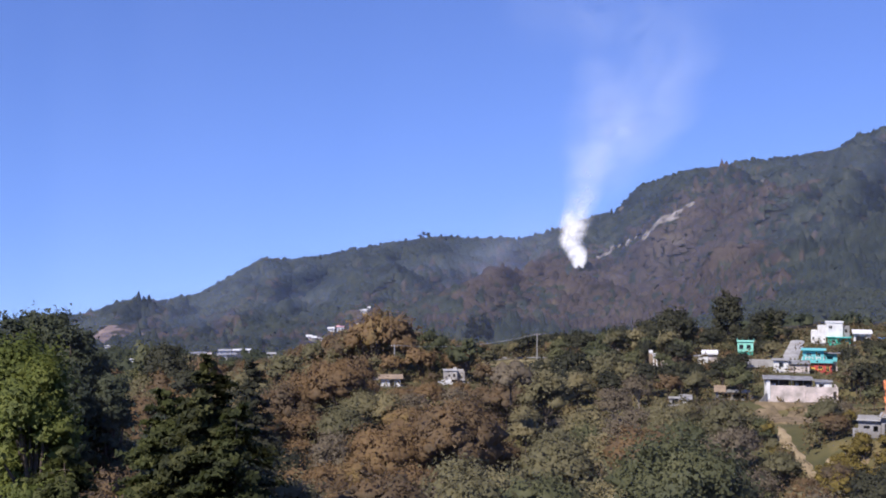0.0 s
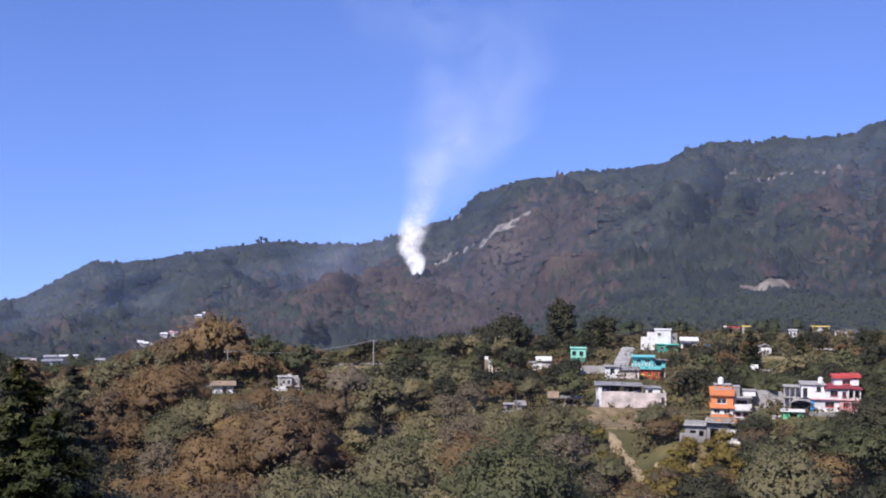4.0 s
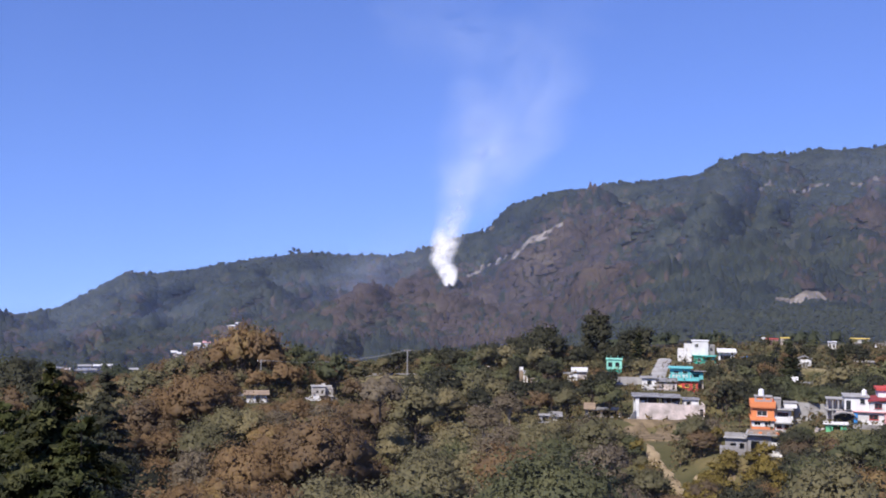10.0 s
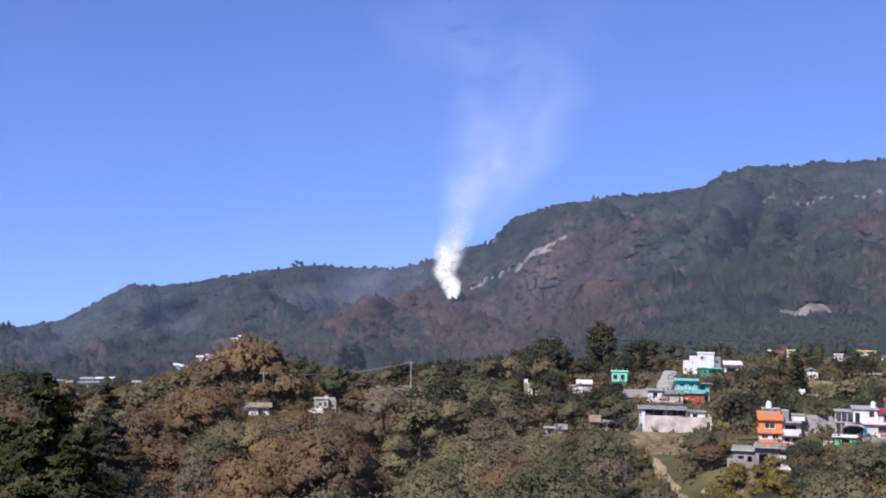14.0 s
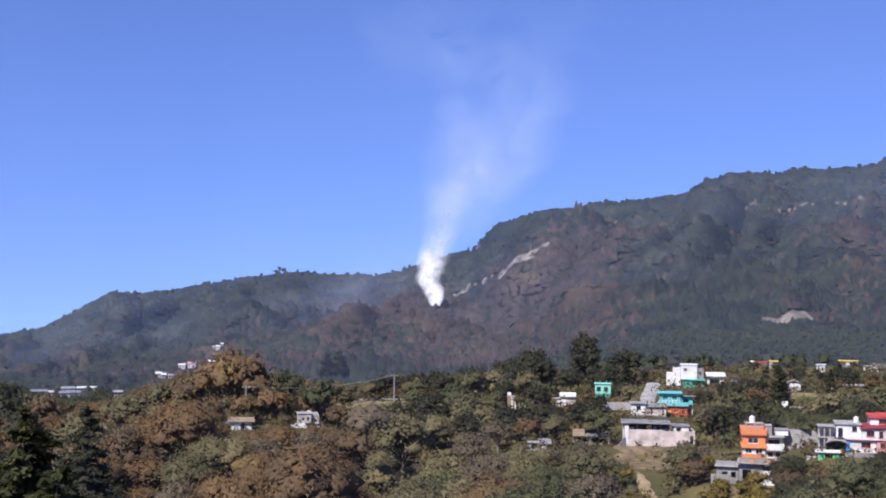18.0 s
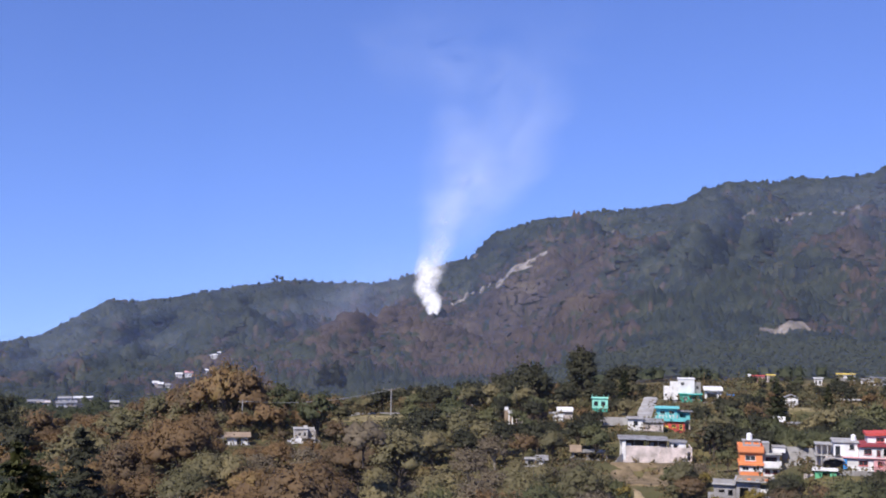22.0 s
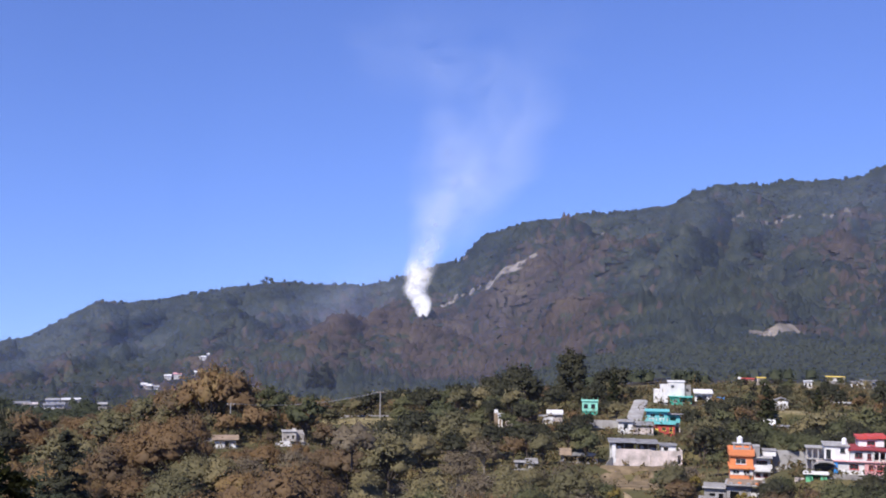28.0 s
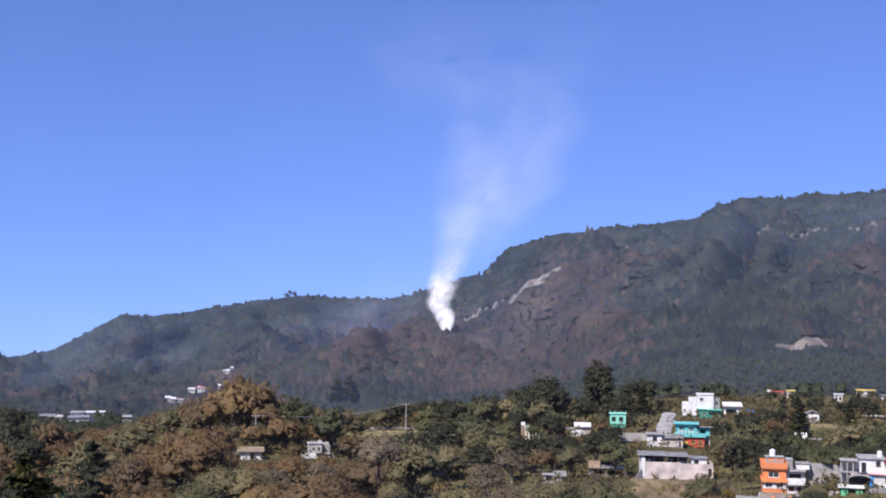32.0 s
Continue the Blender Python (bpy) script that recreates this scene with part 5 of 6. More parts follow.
walls(h, 6.35, 7.6, 0.6, 6, 0, 2.9, PINK, [(6.6, 7.3, 0.2, 2.2)])

h = house("mint_house", "small mint-green house with two square windows and roof rods", 42.9, 323.0, -24.9, 0)
plinth(h, 0, 4.1, 0, 4)
glazed(h, 0, 4.1, 0, 4, 0.9, 3.5, MINT, [(0.45, 1.5, 1.7, 2.75), (2.35, 3.4, 1.7, 2.75)], DARK)
walls(h, 0.1, 4.0, 0.2, 4, 0, 0.9, SEA)
slab(h, -0.2, 4.3, -0.3, 4.2, 3.5, MINT, 0.14)
for x in (0.0, 1.2, 3.0, 4.1):
    part("roof_rod", boxes((x - 0.04, x + 0.04, 0.1, 0.18, 3.64, 4.5)), MINT, h)

h = house("white_block_house", "large white cube-shaped house with a sea-green ground floor", 67.5, 344.0, -23.7, 0)
plinth(h, -2, 15, 0, 9)
glazed(h, 2.4, 7.0, 1.0, 8, 2.4, 6.3, WHITE, [(3.2, 4.2, 4.6, 5.5)], WHITE)
slab(h, 2.2, 7.2, 0.8, 8.2, 6.3, WHITE, 0.14)
walls(h, 7.05, 8.8, 1.6, 8, 2.4, 5.2, GREY, [(7.5, 8.3, 3.6, 4.6)])
walls(h, 0.2, 2.35, 1.2, 8, 0.5, 5.3, WHITE, [(0.8, 1.6, 3.4, 4.4)])
walls(h, -1.6, 0.15, 1.6, 8, 0.2, 3.9, WHITE)
glazed(h, 3.0, 9.0, 0.2, 8, 0, 2.2, SEA, [(4.0, 5.0, 0.7, 1.6), (6.4, 7.6, 0.7, 1.6)], WHITE)
slab(h, 2.6, 9.3, -0.2, 8.1, 2.2, SEA, 0.18)
part("awning", boxes((5.2, 9.2, -1.0, -0.25, 2.2, 2.3)), TEAL, h)
walls(h, 9.9, 14.6, 2.0, 8, 1.0, 3.2, WHITE, [(10.4, 13.2, 1.0, 2.5)])
slab(h, 9.5, 14.9, 1.2, 8.3, 3.2, WHITE, 0.3, fall=0.6)

h = house("white_roof_house", "small white house with a broad pale roof", 30.9, 307.0, -26.1, 0)
plinth(h, -1, 5, 0, 4)
walls(h, 0, 2.6, 0, 4, 0, 1.9, WHITE, [(0.9, 1.6, 0.7, 1.4)])
walls(h, 2.65, 4.9, 0.8, 4, 0.6, 2.4, PINK)
slab(h, -1.1, 1.2, -0.3, 4.2, 2.0, CONCRETE, 0.12)
slab(h, 0.9, 5.1, 0.2, 4.3, 2.5, WHITE, 0.5, fall=0.4)
h = house("white_gate_house", "narrow white gatehouse with an ochre doorway beside a brown fence", 19.3, 304.0, -26.5, 0)
plinth(h, 0, 2, 0, 3)
walls(h, 0.2, 1.3, 0, 3, 0, 3.0, WHITE, [(0.5, 1.0, 0.0, 1.9)])
door(h, 0.5, 1.0, 0, 1.9, 0, TAN)
walls(h, -0.8, 0.15, 1.2, 3, 3.3, 4.0, WHITE)
part("stair_wall", boxes((-0.8, 0.15, 1.0, 3, 0, 3.2)), TAN, h)
slab(h, 0.0, 1.5, -0.2, 3.2, 3.0, WHITE, 0.14)
walls(h, 2.0, 4.6, 0.5, 3, 0.2, 1.8, PINK)
h = house("brown_fence", "long low brown wooden fence under the trees", 18.1, 312.0, -24.3, 0, "fence")
for k in range(12):
    part("board", boxes((k * 1.0, k * 1.0 + 0.94, 0.02 * (k % 2), 0.09, -1.5, 0.1 + 0.05 * (k % 3))), WOOD, h)

h = house("grey_gable_house", "pale grey narrow house with a pitched roof", 94.7, 326.0, -23.4, 0)
plinth(h, 0, 3.8, 0, 4)
walls(h, 0.4, 2.6, 0, 4, -1.0, 1.6, CONCRETE)
walls(h, 0, 3.6, 0.3, 4, 0.6, 2.4, WHITE, [(2.4, 3.0, 1.0, 1.8)])
bm = bmesh.new()
for sx, a, b in ((-0.2, 2.4, 3.2), (1.8, 3.2, 2.4)):
    vs = [bm.verts.new(p) for p in ((sx, -0.1, a), (sx + 2.0, -0.1, b), (sx + 2.0, 4.2, b), (sx, 4.2, a))]
    top = [bm.verts.new(v.co + Vector((0, 0, 0.12))) for v in vs]
    for f in (vs[::-1], top, *[(vs[k], vs[(k + 1) % 4], top[(k + 1) % 4], top[k]) for k in range(4)]):
        bm.faces.new(f)
part("pitched_roof", bm, SHEET, h)
h = house("sheet_shed", "shed with a tilted white sheet roof", 84.9, 300.0, -26.9, 0, "shed")
plinth(h, 0, 6, 0, 4)
walls(h, 0.2, 2.4, 0.4, 4, 0, 2.0, PINK)
slab(h, -0.5, 2.4, -0.6, 4, 2.0, WHITE, 0.12, fall=0.9)
walls(h, 3.0, 5.6, 0, 4, 0, 1.7, WHITE, [(3.6, 4.4, 0.0, 1.3)])
slab(h, 2.7, 5.9, -0.4, 4.2, 1.7, SHEET, 0.12)

# houses by the ravine on the brown hill
h = house("tile_roof_cottage", "white cottage with a tan flat roof and a dark doorway", -45.7, 273.0, -28.7, 0)
plinth(h, 0, 5.6, 0, 4.5)
walls(h, 0.6, 5.2, 0, 4.2, 0, 1.6, WHITE, [(2.8, 3.7, 0.0, 1.35)])
slab(h, 0.0, 5.9, -0.6, 4.6, 1.65, TAN, 0.18, fall=0.5)
corrugated(h, -2.4, 0.4, -0.2, 3.5, 1.4, SHEET, 0.2)
pillars(h, [-2.2, -0.2], 0.0, 0, 1.4, GREY, 0.12)
h = house("stone_cottage", "pale stone cottage with dark openings and a ruined upper wall", -29.9, 268.0, -27.3, 3)
plinth(h, -1, 6, 0, 4)
walls(h, 0.3, 3.2, 0, 4, 0.7, 2.7, CREAM, [(1.2, 1.7, 1.3, 1.9), (2.3, 2.8, 1.2, 2.0)])
part("porch_step", boxes((-0.6, 2.2, -0.8, 0, -1, 0.25), (-0.3, 1.9, -0.5, 0, 0.25, 0.7)), WHITE, h)
walls(h, 3.25, 5.0, 0.8, 4, 0.4, 2.3, CREAM, [(3.7, 4.5, 0.8, 1.9)])
slab(h, 0.1, 3.4, -0.2, 4.2, 2.7, CONCRETE, 0.12)
part("ruined_wall", boxes((2.4, 3.3, 2.0, 2.3, 2.82, 3.3), (3.3, 4.8, 2.0, 2.3, 0.4, 2.9)), CREAM, h)
h = house("teal_shed", "low shed with a pale teal sheet roof and white wall", 19.4, 252.0, -30.0, 0, "shed")
plinth(h, 0, 4.8, 0, 4)
walls(h, 3.0, 4.1, -0.4, 3, 0, 1.2, WHITE)
corrugated(h, 2.2, 5.0, -0.8, 3.4, 1.3, SHEET, 0.6)
walls(h, 0.2, 2.9, 0.5, 3.5, 0, 1.4, GREY, [(0.8, 2.0, 0.2, 1.1)])
slab(h, 0, 3.1, 0.2, 3.7, 1.4, CONCRETE, 0.1)
part("upper_wall", boxes((3.0, 4.4, 3.4, 3.6, 0, 2.0)), CREAM, h)
h = house("open_shelter", "dark open shelter with a low ochre roof", 30.2, 263.0, -29.8, 0, "shelter")
plinth(h, 0, 7.4, 0, 4)
walls(h, 0.2, 7.2, 0.3, 4, 0, 1.4, GREY, [(0.8, 3.4, 0.1, 1.2), (3.9, 6.8, 0.1, 1.2)])
# added near-black panel darkens the openings like deep shade
part("back_panel", boxes((0.5, 7.0, 2.2, 2.4, 0, 1.39)), DARK, h)
slab(h, -0.2, 2.4, -0.3, 4, 1.45, TAN, 0.14, fall=1.0)
corrugated(h, 2.5, 7.5, -0.3, 4.2, 1.45, SHEET, 0.2)
water_tank(*at(h, 7.6, -0.5, -0.1), 0.35, 0.95)

# the upper village, farther off
h = house("red_wall_house", "reddish low house with a white shed and yellow roof edge", 97.3, 373.0, -19.5, 0)
plinth(h, 0, 8, 0, 5)
walls(h, 1.2, 5.0, 0.5, 5, 0, 1.6, ROSE, [(2.2, 3.2, 0.5, 1.2)])
walls(h, 0, 1.1, 0, 4, 0, 2.0, WHITE)
slab(h, 1.0, 5.2, 0.2, 5.2, 1.6, RED, 0.12)
slab(h, 5.6, 8.4, 1.0, 5, 1.9, YELLOW, 0.2)
walls(h, 5.8, 8.2, 1.2, 5, 0, 1.9, PINK)
h = house("tarp_house", "low house with a bright blue tarpaulin and pale roofs", 85.1, 350.0, -24.0, 0)
plinth(h, 0, 14, 0, 4)
walls(h, 0.2, 3.6, 0.4, 4, 0, 1.2, GREY)
slab(h, 0.0, 3.6, 0, 4, 1.2, BLUE, 0.1, "tarpaulin", 0.7)
walls(h, 4.4, 8.0, 0.8, 4, 0, 1.4, PINK)
slab(h, 7.0, 13.8, 0.2, 4, 1.5, SHEET, 0.2)
walls(h, 7.4, 13.4, 0.6, 4, 0, 1.5, WHITE, [(8.4, 9.6, 0.3, 1.1), (11, 12.4, 0.3, 1.1)])
for nm, lb, p, w, hh, mt, rf in (
    ("far_white_house", "small white house at the edge of the woods", (126.4, 400.0, -22.6), 2.6, 2.6, WHITE, WHITE),
    ("yellow_roof_house", "low house with a long bright yellow roof", (147.3, 440.0, -22.0), 6.4, 1.3, WHITE, YELLOW),
    ("roadside_house", "white house with a dark flat roof at the top road", (151.8, 428.0, -24.4), 5.0, 2.6, WHITE, GREY),
    ("roadside_shed", "grey concrete house with a pale roof at the top road", (158.3, 436.0, -24.4), 6.4, 2.8, CONCRETE, SHEET),
    ("terrace_house", "ochre house with a row of openings on the dry terrace", (114.9, 340.0, -24.9), 5.6, 2.4, TAN, CONCRETE),
    ("pale_house", "tiny pale house among the hillside trees", (10.3, 340.0, -25.7), 1.8, 1.4, WHITE, PINK),
    ("ochre_house", "small ochre house with a bare earth yard", (6.8, 285.0, -26.3), 2.6, 1.4, PINK, TAN),
    ("cream_house", "cream house on the valley side", (-232.9, 600.0, -54.0), 7.0, 3.2, WHITE, WHITE),
    ("low_white_house", "low white house under the bare slope", (-365.6, 900.0, -69.8), 14.0, 4.5, WHITE, WHITE),
):
    h = house(nm, lb, p[0], p[1], min(p[2], gz(p[0], p[1]) + 0.5))
    plinth(h, 0, w, 0, w * 0.7)
    glazed(h, 0, w, 0, w * 0.7, 0, hh, mt, [(w * 0.15, w * 0.35, hh * 0.35, hh * 0.75), (w * 0.6, w * 0.82, hh * 0.35, hh * 0.75)], DARK)
    slab(h, -0.3, w + 0.3, -0.4, w * 0.7 + 0.3, hh, rf, 0.25)

# hamlet and valley town seen across the valley
def far_house(x, y, w, hh, mt, rf, lb, fall=1.0):
    z = gz(x, y + 2)
    f = house("valley_house", lb, x, y, z)
    tagged(f, group="houses across the valley")
    plinth(f, 0, w, 0, 8)
    walls(f, 0, w, 0, 8, 0, hh, mt, [(w * 0.15, w * 0.3, hh * 0.3, hh * 0.7), (w * 0.6, w * 0.8, hh * 0.3, hh * 0.7)])
    slab(f, -0.6, w + 0.6, -0.6, 8.6, hh, rf, 0.35, fall=fall)
    return f


for x, y, w, hh, mt, rf in HAMLET:
    far_house(x, y, w, hh, mt, rf, "small pale house of the hamlet on the mountain foot")
for x, y, w, hh, mt, rf in TOWN:
    far_house(x, y, w, 0.8 * hh, mt, rf, "white building of the town in the valley", 0.35)


# ---- rock, earth, fields, street ----
def patch(name, label, category, line, mat, lift, step, rise=0.0, ragged=0.5):
    """A ragged strip that follows the ground between two places."""
    x0, y0, x1, y1, w = line
    n = max(6, int(math.hypot(x1 - x0, y1 - y0) / step))
    k = max(4, int(2 * w / step))
    d = np.array([x1 - x0, y1 - y0]) / math.hypot(x1 - x0, y1 - y0)
    s, t = np.meshgrid(np.linspace(-0.12, 1.12, n + 1), np.linspace(-1, 1, k + 1), indexing="ij")
    taper = 1.0 if ragged < 0.1 else np.sqrt(np.clip(1 - (2 * s - 1) ** 2 / 1.55, 0.02, 1))
    side = w * taper * (1 + ragged * fbm(s * 7 + w, np.sign(t) * 3.0 + x0, 9, 3))
    x = x0 + s * (x1 - x0) - d[1] * t * side
    y = y0 + s * (y1 - y0) + d[0] * t * side
    z = ground_z(x.ravel(), y.ravel()) + lift + rise * fbm(x.ravel() / (step * 3), y.ravel() / (step * 3), 21, 3)
    edge = (np.abs(t) > 0.999) | (s < -0.11) | (s > 1.11)
    z = np.where(edge.ravel(), z - lift - abs(rise) - 0.6, z)
    v = np.stack([x.ravel(), y.ravel(), z], 1)
    i, j = np.meshgrid(np.arange(n), np.arange(k), indexing="ij")
    f = np.stack([i * (k + 1) + j, (i + 1) * (k + 1) + j, (i + 1) * (k + 1) + j + 1, i * (k + 1) + j + 1], -1).reshape(-1, 4)
    ob = link_mesh(name, v, f, mat, smooth=rise == 0)
    return tagged(ob, label, category, kind="structure")


for line in BARE["landslide"]:
    patch("landslide", "pale bare rock of a landslide on the mountain", "rock", line, ROCK, 3.2, 2.2, 1.6)
for line in BARE["cliff"]:
    patch("cliff", "grey rock outcrop below the mountain crest", "rock", line, CLIFF_ROCK, 3.6, 2.2, 1.8)
for line in BARE["clearing"]:
    patch("clearing", "bare pale clearing in the forest", "clearing", line, PALE_EARTH, 1.5, 4.0, 0.8)
for line in BARE["quarry"]:
    patch("quarry", "bare reddish slope at the foot of the mountain", "slope", line, REDSOIL, 2.0, 6.0, 1.6, 0.25)
for name, label, category, mat, lift, step, ragged in (
    ("terrace_field", "terraced bare brown field below the long house", "field", FALLOW, 0.25, 0.8, 0.5),
    ("footpath", "sandy path running down into the ravine", "path", EARTH, 0.15, 0.8, 0.95),
    ("dry_meadow", "straw-coloured meadow below the power pole", "meadow", STRAW, 0.15, 1.0, 0.5),
    ("dry_terrace", "dry grassy terrace in the upper village", "meadow", STRAW, 0.15, 1.5, 0.5),
    ("yellow_field", "yellow-green field beyond the brown hill", "meadow", STRAW, 0.3, 1.5, 0.5),
    ("slope_grass", "dry grass slope under the long house", "meadow", FALLOW, 0.2, 0.8, 0.5),
    ("steep_street", "steep grey concrete street between the houses", "street", CONCRETE, 0.3, 0.9, 0.05),
    ("scree", "pale bare earth bank beside the ravine path", "slope", EARTH, 0.12, 0.8, 0.6),
):
    patch(name, label, category, FIELDS[name], mat, lift, step, 0.0, ragged)
for k in range(5):
    h = thing("terrace_wall", pose(-26 + k * 6.0, 326 + 0.15 * k, gz(-23 + k * 6, 326)), "low grey stone wall along the meadow edge", "wall", "meadow walls")
    part("stones", boxes((0, 5.9, 0, 0.4, -1, 0.3 + 0.1 * (k % 2))), GREY, h)


# ---- power line ----
def pole(x, y, top, label):
    z = gz(x, y)
    p = thing("power_pole", pose(x, y, z), label, "power pole", "power poles")
    bm = bmesh.new()
    tube(bm, (0, 0, -1), (0, 0, top - z), 0.19, 0.12, 10)
    part("post", bm, CONCRETE, p)
    part("crossarm", boxes((-0.9, 0.9, -0.08, 0.08, top - z - 0.55, top - z - 0.4)), TAN, p)
    for k in (-0.8, 0.0, 0.8):
        bm = bmesh.new()
        tube(bm, (k, 0, top - z - 0.4), (k, 0, top - z - 0.18), 0.07, 0.05, 8)
        part("insulator", bm, WHITE, p)
    return x, y, top


POLES = [pole(-10.3, 322.0, -19.2, "slim pale concrete power pole on the meadow"), pole(-44.1, 288.0, -20.0, "slim concrete power pole among the brown trees"),
         pole(66.8, 262.0, -25.2, "thin concrete power pole beside the houses")]
bm = bmesh.new()
tube(bm, (0.12, -0.15, -1.9), (0.12, -0.15, -1.1), 0.2, 0.2, 10)
transformer = thing("transformer", pose(*POLES[0]), "small grey pole-mounted transformer", "transformer")
part("can", bm, SHEET, transformer)


def cable(a, b, sag, r=0.03):
    a, b = Vector(a), Vector(b)
    w = thing("cable", Matrix(), "thin grey overhead cable between two poles", "cable", "overhead cables")
    bm = bmesh.new()
    pts = [a.lerp(b, k / 16) - Vector((0, 0, sag * 4 * k / 16 * (1 - k / 16))) for k in range(17)]
    for p, q in zip(pts, pts[1:]):
        tube(bm, p, q, r, r, 4)
    part("strand", bm, WIRE, w)


for dx in (-0.8, 0.0, 0.8):
    (x0, y0, z0), (x1, y1, z1) = POLES[:2]
    cable((x0 + dx, y0, z0 - 0.2), (x1 + dx, y1, z1 - 0.2), 1.6)

# ---- single trees that stand out ----
for x, y, top, r in ((-80.5, 925, -42.5, 7), (-71.5, 930, -40.5, 9)):
    build(conifer("distant_fir", "tall dark pointed fir standing alone in the valley", top - gz(x, y), r, LEAF_DARK, layers=18, per=110, size=1.3, power=0.6), x, y)
dead = thing("bare_snag", pose(-42.9, 150.0, -20.0), "pale leafless snag beside the cypresses", "tree")
dead.location.z = gz(dead.location.x, dead.location.y)
bm = bmesh.new()
tube(bm, (0, 0, -0.5), (0.3, 0, 9.0), 0.22, 0.12, 8)
for k, (dx, dz, zz) in enumerate(((1.4, 2.6, 7.5), (-1.6, 2.2, 8.2), (0.9, 3.4, 8.8), (-0.8, 3.6, 9.0), (2.0, 1.2, 6.2))):
    tube(bm, (0.28, 0, zz), (0.28 + dx, 0.3 * k - 0.6, zz + dz), 0.09, 0.02, 6)
part("trunk", bm, PALE_BARK, dead)
for x, y, high in ((-284.0, 2228.0, 17), (-276.0, 2236.0, 14), (-291.0, 2234.0, 12), (-232.0, 2240.0, 11), (-160.0, 2250.0, 11)):
    build(broadleaf("crest_tree", "tall dark tree standing above the mountain crest", high, 4.5, FOREST, clumps=14, per=14, size=1.4, bare=0.3), x, y, x)
for dx, dy, high in ((5, -9, 10), (10, -7, 12), (14, -10, 9), (-3, -11, 8)):
    fx, fy = 1.4 + dx, 1626.0 + dy
    build(conifer("charred_fir", "dark fir standing before the forest fire", high, 2.6, LEAF_DARK, layers=10, per=60, size=0.9, power=0.7), fx, fy, 40 * dx)
snag = broadleaf("forked_tree", "dark forked tree with thin straw-brown leaves", 7.5, 5.0, LEAF_GREY, clumps=26, per=30, size=0.3, bare=0.2)
build(snag, -12.3, 227, 0, -26.5)
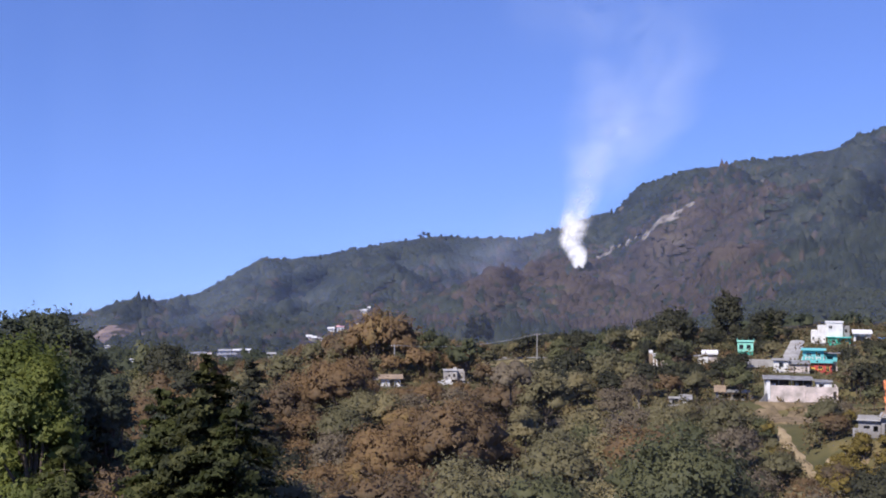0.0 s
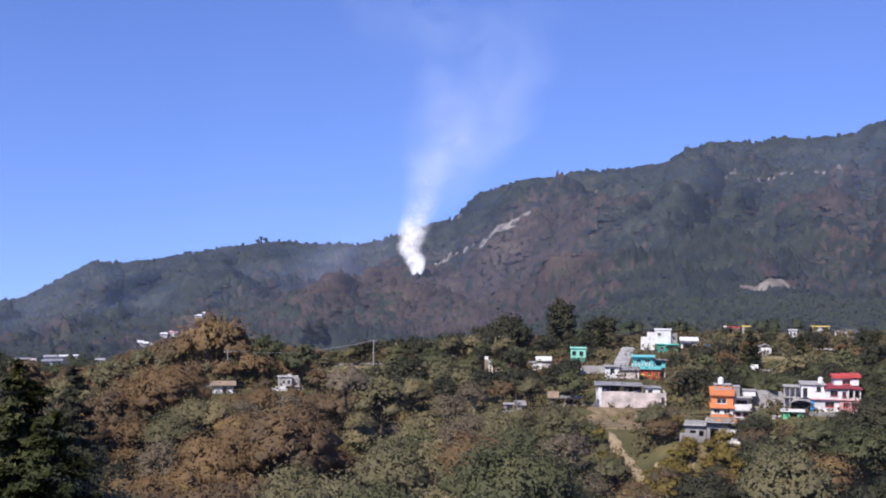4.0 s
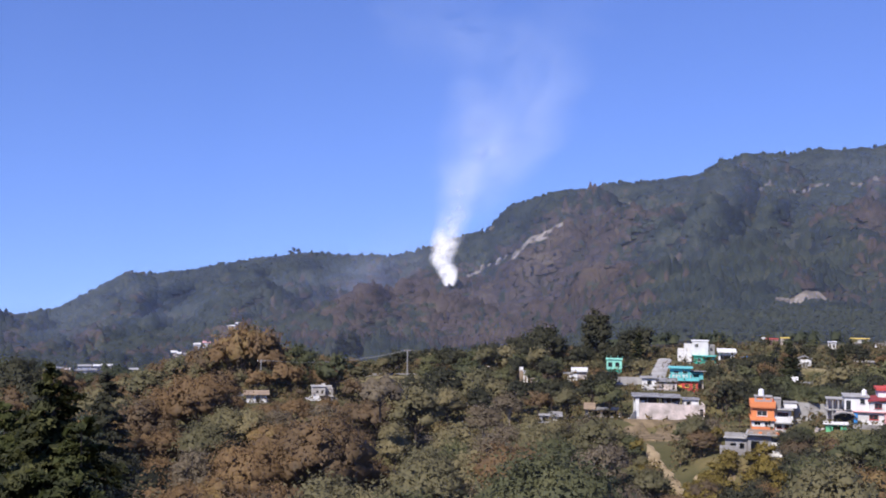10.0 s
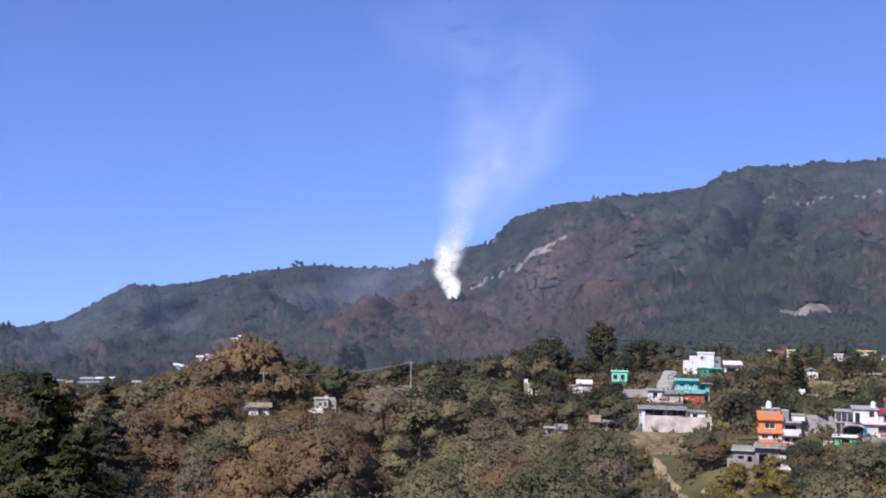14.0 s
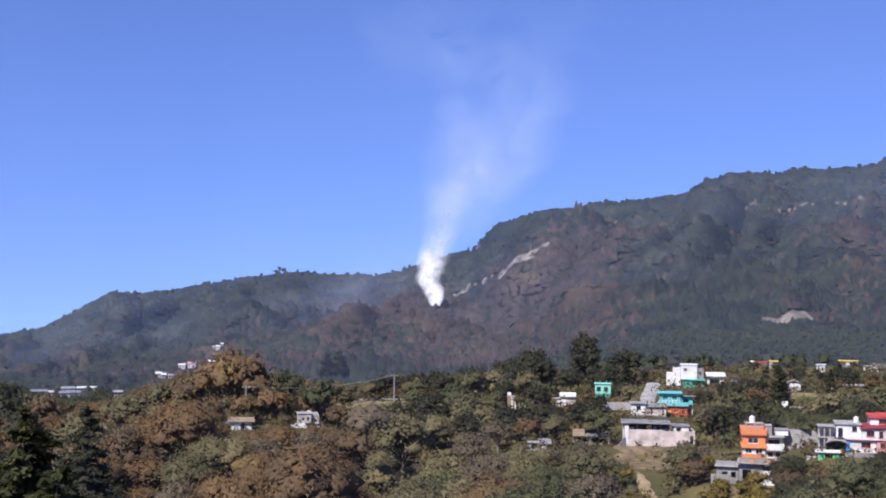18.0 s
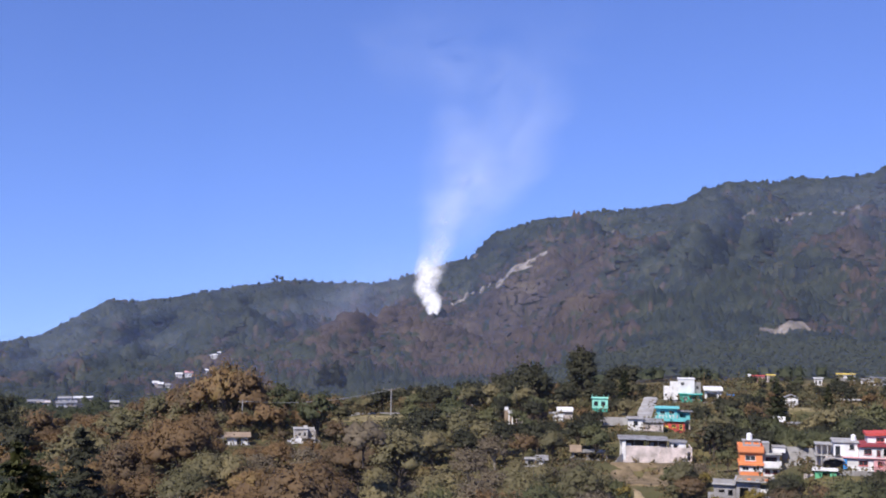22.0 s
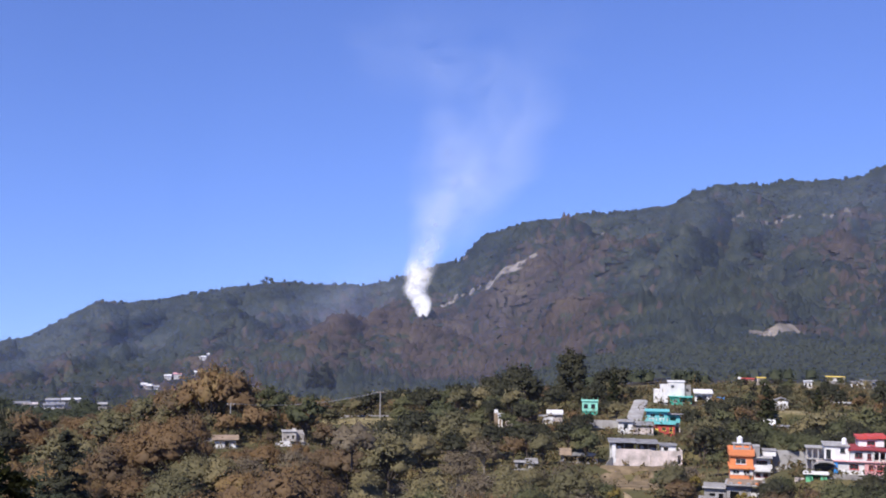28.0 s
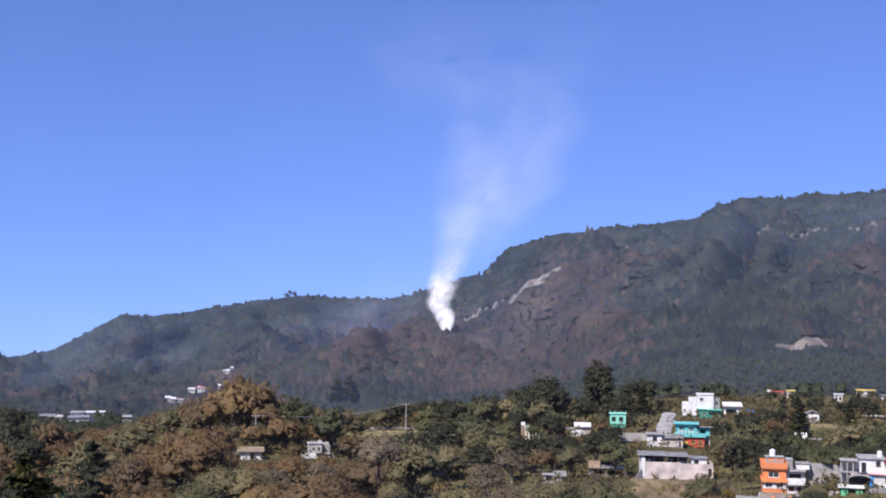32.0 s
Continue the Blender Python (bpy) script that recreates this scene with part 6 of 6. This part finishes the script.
for kind, x, y, high in (
    ("hilldeep", 32.5, 268.5, 9), ("hillgreen", 35.5, 262.5, 8), ("hilldeep", -2.7, 335.0, -18.8), ("hilldeep", 2.8, 330.0, -20.5), ("hilldeep", -6.6, 338.0, -21.6),
    ("hilldeep", -16.0, 335.0, -21.0), ("hilldeep", 17.2, 340.0, -17.8), ("hilldeep", 26.8, 345.0, -12.9), ("hilldeep", 30.9, 342.0, -15.3), ("hilldeep", 23.4, 338.0, -16.5),
    ("hilldeep", 53.2, 354.0, -13.3), ("hilldeep", 58.2, 356.0, -12.7), ("hillolive", 55.1, 350.0, -16.7), ("hilldeep", 71.5, 267.5, 9),
    ("hilldeep", 69.4, 271.0, 8), ("hillgreen", 72.0, 257.5, 8), ("hillolive", 60.5, 268.5, 8), ("hillolive", 63.5, 265.5, 8), ("dark", 87.5, 306.0, 11),
    ("hilldeep", 179.5, 573.0, -20.6), ("hilldeep", 185.5, 576.0, -21.6), ("hillolive", 99.6, 366.0, -17.4), ("hillgreen", 103.6, 367.0, -17.2), ("hilldeep", 95.2, 362.0, -16.6), ("hillgreen", 149.8, 432.0, -20.2), ("hillolive", 144.5, 428.0, -20.2), ("hillgreen", 131.5, 396.0, -19.6), ("hilldeep", 123.6, 392.0, -20.4), ("hilldeep", 110.0, 374.0, -17.4), ("hillgreen", 115.0, 380.0, -18.0), ("hillolive", 156.0, 424.0, -21.0), ("hillolive", 84.5, 258.0, 8), ("hillolive", 87.0, 248.0, 8), ("hillolive", 82.2, 263.0, 7),
    ("hillgreen", 91.1, 251.0, 9), ("hillolive", -49.0, 305.0, -14.0), ("hillbrown", -43.7, 300.0, -15.6), ("hillbrown", -54.4, 305.0, -16.0), ("hillbrown", -60.3, 312.0, -17.2),
    ("hillgreen", -73.3, 330.0, -22.4), ("hillbrown", -78.8, 330.0, -25.3), ("hillgreen", -37.8, 310.0, -17.5), ("hillolive", -65.1, 318.0, -22.4), ("hilldeep", -140.0, 400.0, -26.8), ("hilldeep", -143.9, 395.0, -28.8), ("hillolive", -130.7, 390.0, -29.9), ("hilldeep", -112.0, 312.0, -20.5), ("hilldeep", -105.5, 306.0, -22.6), ("hillgreen", -117.0, 318.0, -21.5), ("hilldeep", -99.0, 296.0, -25.0), ("hillbrown", -106.9, 300.0, -29.7), ("hillbrown", -97.8, 310.0, -26.4),
    ("hillolive", 71.5, 239.0, 6), ("hillgreen", 58.1, 239.0, 5), ("hillgreen", 81.2, 241.0, 7),
    ("hillolive", 32.5, 232.0, 6), ("hilldeep", 28.3, 350.0, -12.0), ("hilldeep", 36.4, 277.0, -20.0), ("hilldeep", 33.2, 273.0, -22.2), ("hillgreen", 45.4, 230.0, -26.5), ("hillgreen", 80.6, 308.0, -21.0), ("hillgreen", 82.7, 304.0, -22.3), ("hillgreen", 76.2, 303.0, -23.0),
    ("hillolive", -48.9, 307.0, -12.5), ("hillbrown", -51.0, 300.0, -14.3), ("hillolive", 34.8, 318.0, -21.3), ("hillgreen", 69.4, 300.0, -23.7), ("hillgreen", 60.4, 275.0, -24.6), ("hillolive", 68.6, 282.0, -25.1),
    ("hillgreen", 17.7, 320.0, -21.7), ("hillolive", 11.6, 315.0, -22.9), ("hillgreen", 21.6, 300.0, -22.4), ("hillolive", 89.3, 285.0, -25.1), ("hillgreen", 106.7, 300.0, -23.2), ("hillolive", 90.5, 312.0, -25.0), ("hillgreen", 13.8, 299.5, 7), ("hillgreen", 5.4, 301.0, 6), ("hillolive", -24.2, 320.0, -24.4),
):
    if high < 0:
        high = high - gz(x, y)
    size = high / KINDS[kind][0]["tall"]
    plant(kind, x, y, min(size, 1.15), max(1.0, size / 1.15))


# ---- smoke ----
def veil(name, parent, base, height, lean, half, turn, mat, seed, rows=40, cols=14):
    """One curling layer of a plume."""
    s, t = np.meshgrid(np.linspace(0, 1, rows + 1), np.linspace(-1, 1, cols + 1), indexing="ij")
    w = np.interp(s, np.linspace(0, 1, len(half)), half)
    mid = np.interp(s, np.linspace(0, 1, len(lean)), lean)
    c, q = math.cos(radians(turn)), math.sin(radians(turn))
    across = t * w * (1 + 0.25 * fbm(s * 5, t * 0.7 + seed, seed, 3))
    wave = w * 0.22 * fbm(s * 4 + seed, t * 1.3, seed + 3, 3)
    x = base[0] + mid + across * c - wave * q + w * 0.12 * fbm(s * 6, 0 * t + seed, seed + 7, 2)
    y = base[1] + across * q + wave * c
    z = base[2] + s * height + 0 * t
    v = np.stack([x, y, z], -1).reshape(-1, 3)
    i, j = np.meshgrid(np.arange(rows), np.arange(cols), indexing="ij")
    k = cols + 1
    f = np.stack([i * k + j, i * k + j + 1, (i + 1) * k + j + 1, (i + 1) * k + j], -1).reshape(-1, 4)
    toward = np.array([-0.35, -0.55, 0.76]) + 0.25 * rng.standard_normal((len(v), 3))
    ob = link_mesh(name, v, f, mat, parent, smooth=True, normals=toward / np.linalg.norm(toward, axis=1)[:, None])
    uv = ob.data.uv_layers.new(name="flow")
    pairs = np.stack([(t + 1) / 2, s], -1).reshape(-1, 2)[f.ravel()]
    uv.data.foreach_set("uv", pairs.astype(np.float32).ravel())
    return ob


FIRE = Vector((1.4, 1632.0, -16.0)) + Vector((0, -6, 0))
FIRE.z = gz(FIRE.x, FIRE.y) + 1
plume = thing("smoke_plume", Matrix(), "white smoke rising from a forest fire on the mountain spur", "smoke")
for k, (turn, seed) in enumerate(((-9, 2), (7, 5))):
    veil("dense_column", plume, FIRE + Vector((0, 13 * k, 0)), 88 + 12 * k, [3, -3, -7, -4, 4], [7, 16, 21, 22, 22], turn, SMOKE_DENSE, seed)
veil("rising_column", plume, FIRE + Vector((0, 30, 38)), 190, [-6, 2, 14, 30, 46, 58], [20, 27, 34, 42, 50, 56], -4, SMOKE_RISING, 44)
for k, (turn, seed) in enumerate(((-8, 12), (6, 15))):
    veil("thin_plume", plume, FIRE + Vector((0, 45 + 20 * k, 92)), 300, [14, 40, 68, 86, 94, 100], [46, 74, 98, 108, 112, 116], turn, SMOKE_THIN, seed)
veil("high_wisp", plume, FIRE + Vector((30, 60, 300)), 170, [-30, 0, 30, 50, 60], [150, 190, 200, 190, 170], 3, SMOKE_HIGH, 23)
veil("drifting_smoke", plume, Vector((-110, 1830, -70)), 170, [-40, -10, 10, 40, 60], [90, 95, 90, 80, 60], 8, SMOKE_DRIFT, 31)

# upright see-through sheets that stand in for thin haze across the valley, in front of the mountain
def haze_sheet(reach, low, high, mat):
    """high: a height, or None for a sheet that reaches as high as the crest behind it."""
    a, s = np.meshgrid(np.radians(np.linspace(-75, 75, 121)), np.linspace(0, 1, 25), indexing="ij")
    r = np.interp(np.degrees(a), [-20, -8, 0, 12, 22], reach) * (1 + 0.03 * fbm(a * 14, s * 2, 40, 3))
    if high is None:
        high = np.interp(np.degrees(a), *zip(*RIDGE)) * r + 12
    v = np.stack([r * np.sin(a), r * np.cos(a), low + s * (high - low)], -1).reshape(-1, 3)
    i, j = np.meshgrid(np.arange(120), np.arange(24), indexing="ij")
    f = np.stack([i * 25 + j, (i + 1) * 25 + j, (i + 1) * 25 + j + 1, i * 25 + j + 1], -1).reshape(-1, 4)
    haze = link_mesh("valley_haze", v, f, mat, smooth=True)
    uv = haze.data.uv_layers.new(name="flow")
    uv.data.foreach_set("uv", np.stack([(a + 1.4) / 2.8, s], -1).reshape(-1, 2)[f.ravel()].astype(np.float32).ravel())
    return tagged(haze, "thin bluish see-through sheet standing in for smoke haze in the valley", "haze", kind="stuff")


# the nearest sheet also lifts the dark tones of the ravine trees
haze_sheet([132] * 5, -60, 110, HAZE_NEAR)
haze_sheet([760, 700, 600, 475, 462], -110, 520, HAZE)
haze_sheet([1600, 1530, 1460, 1250, 1250], -140, None, HAZE_FAR)
haze_sheet([1760, 1740, 1720, 1600, 1600], -140, None, HAZE_FAR)
haze_sheet([1960, 1980, 1980, 1920, 1920], -140, None, HAZE_FAR)
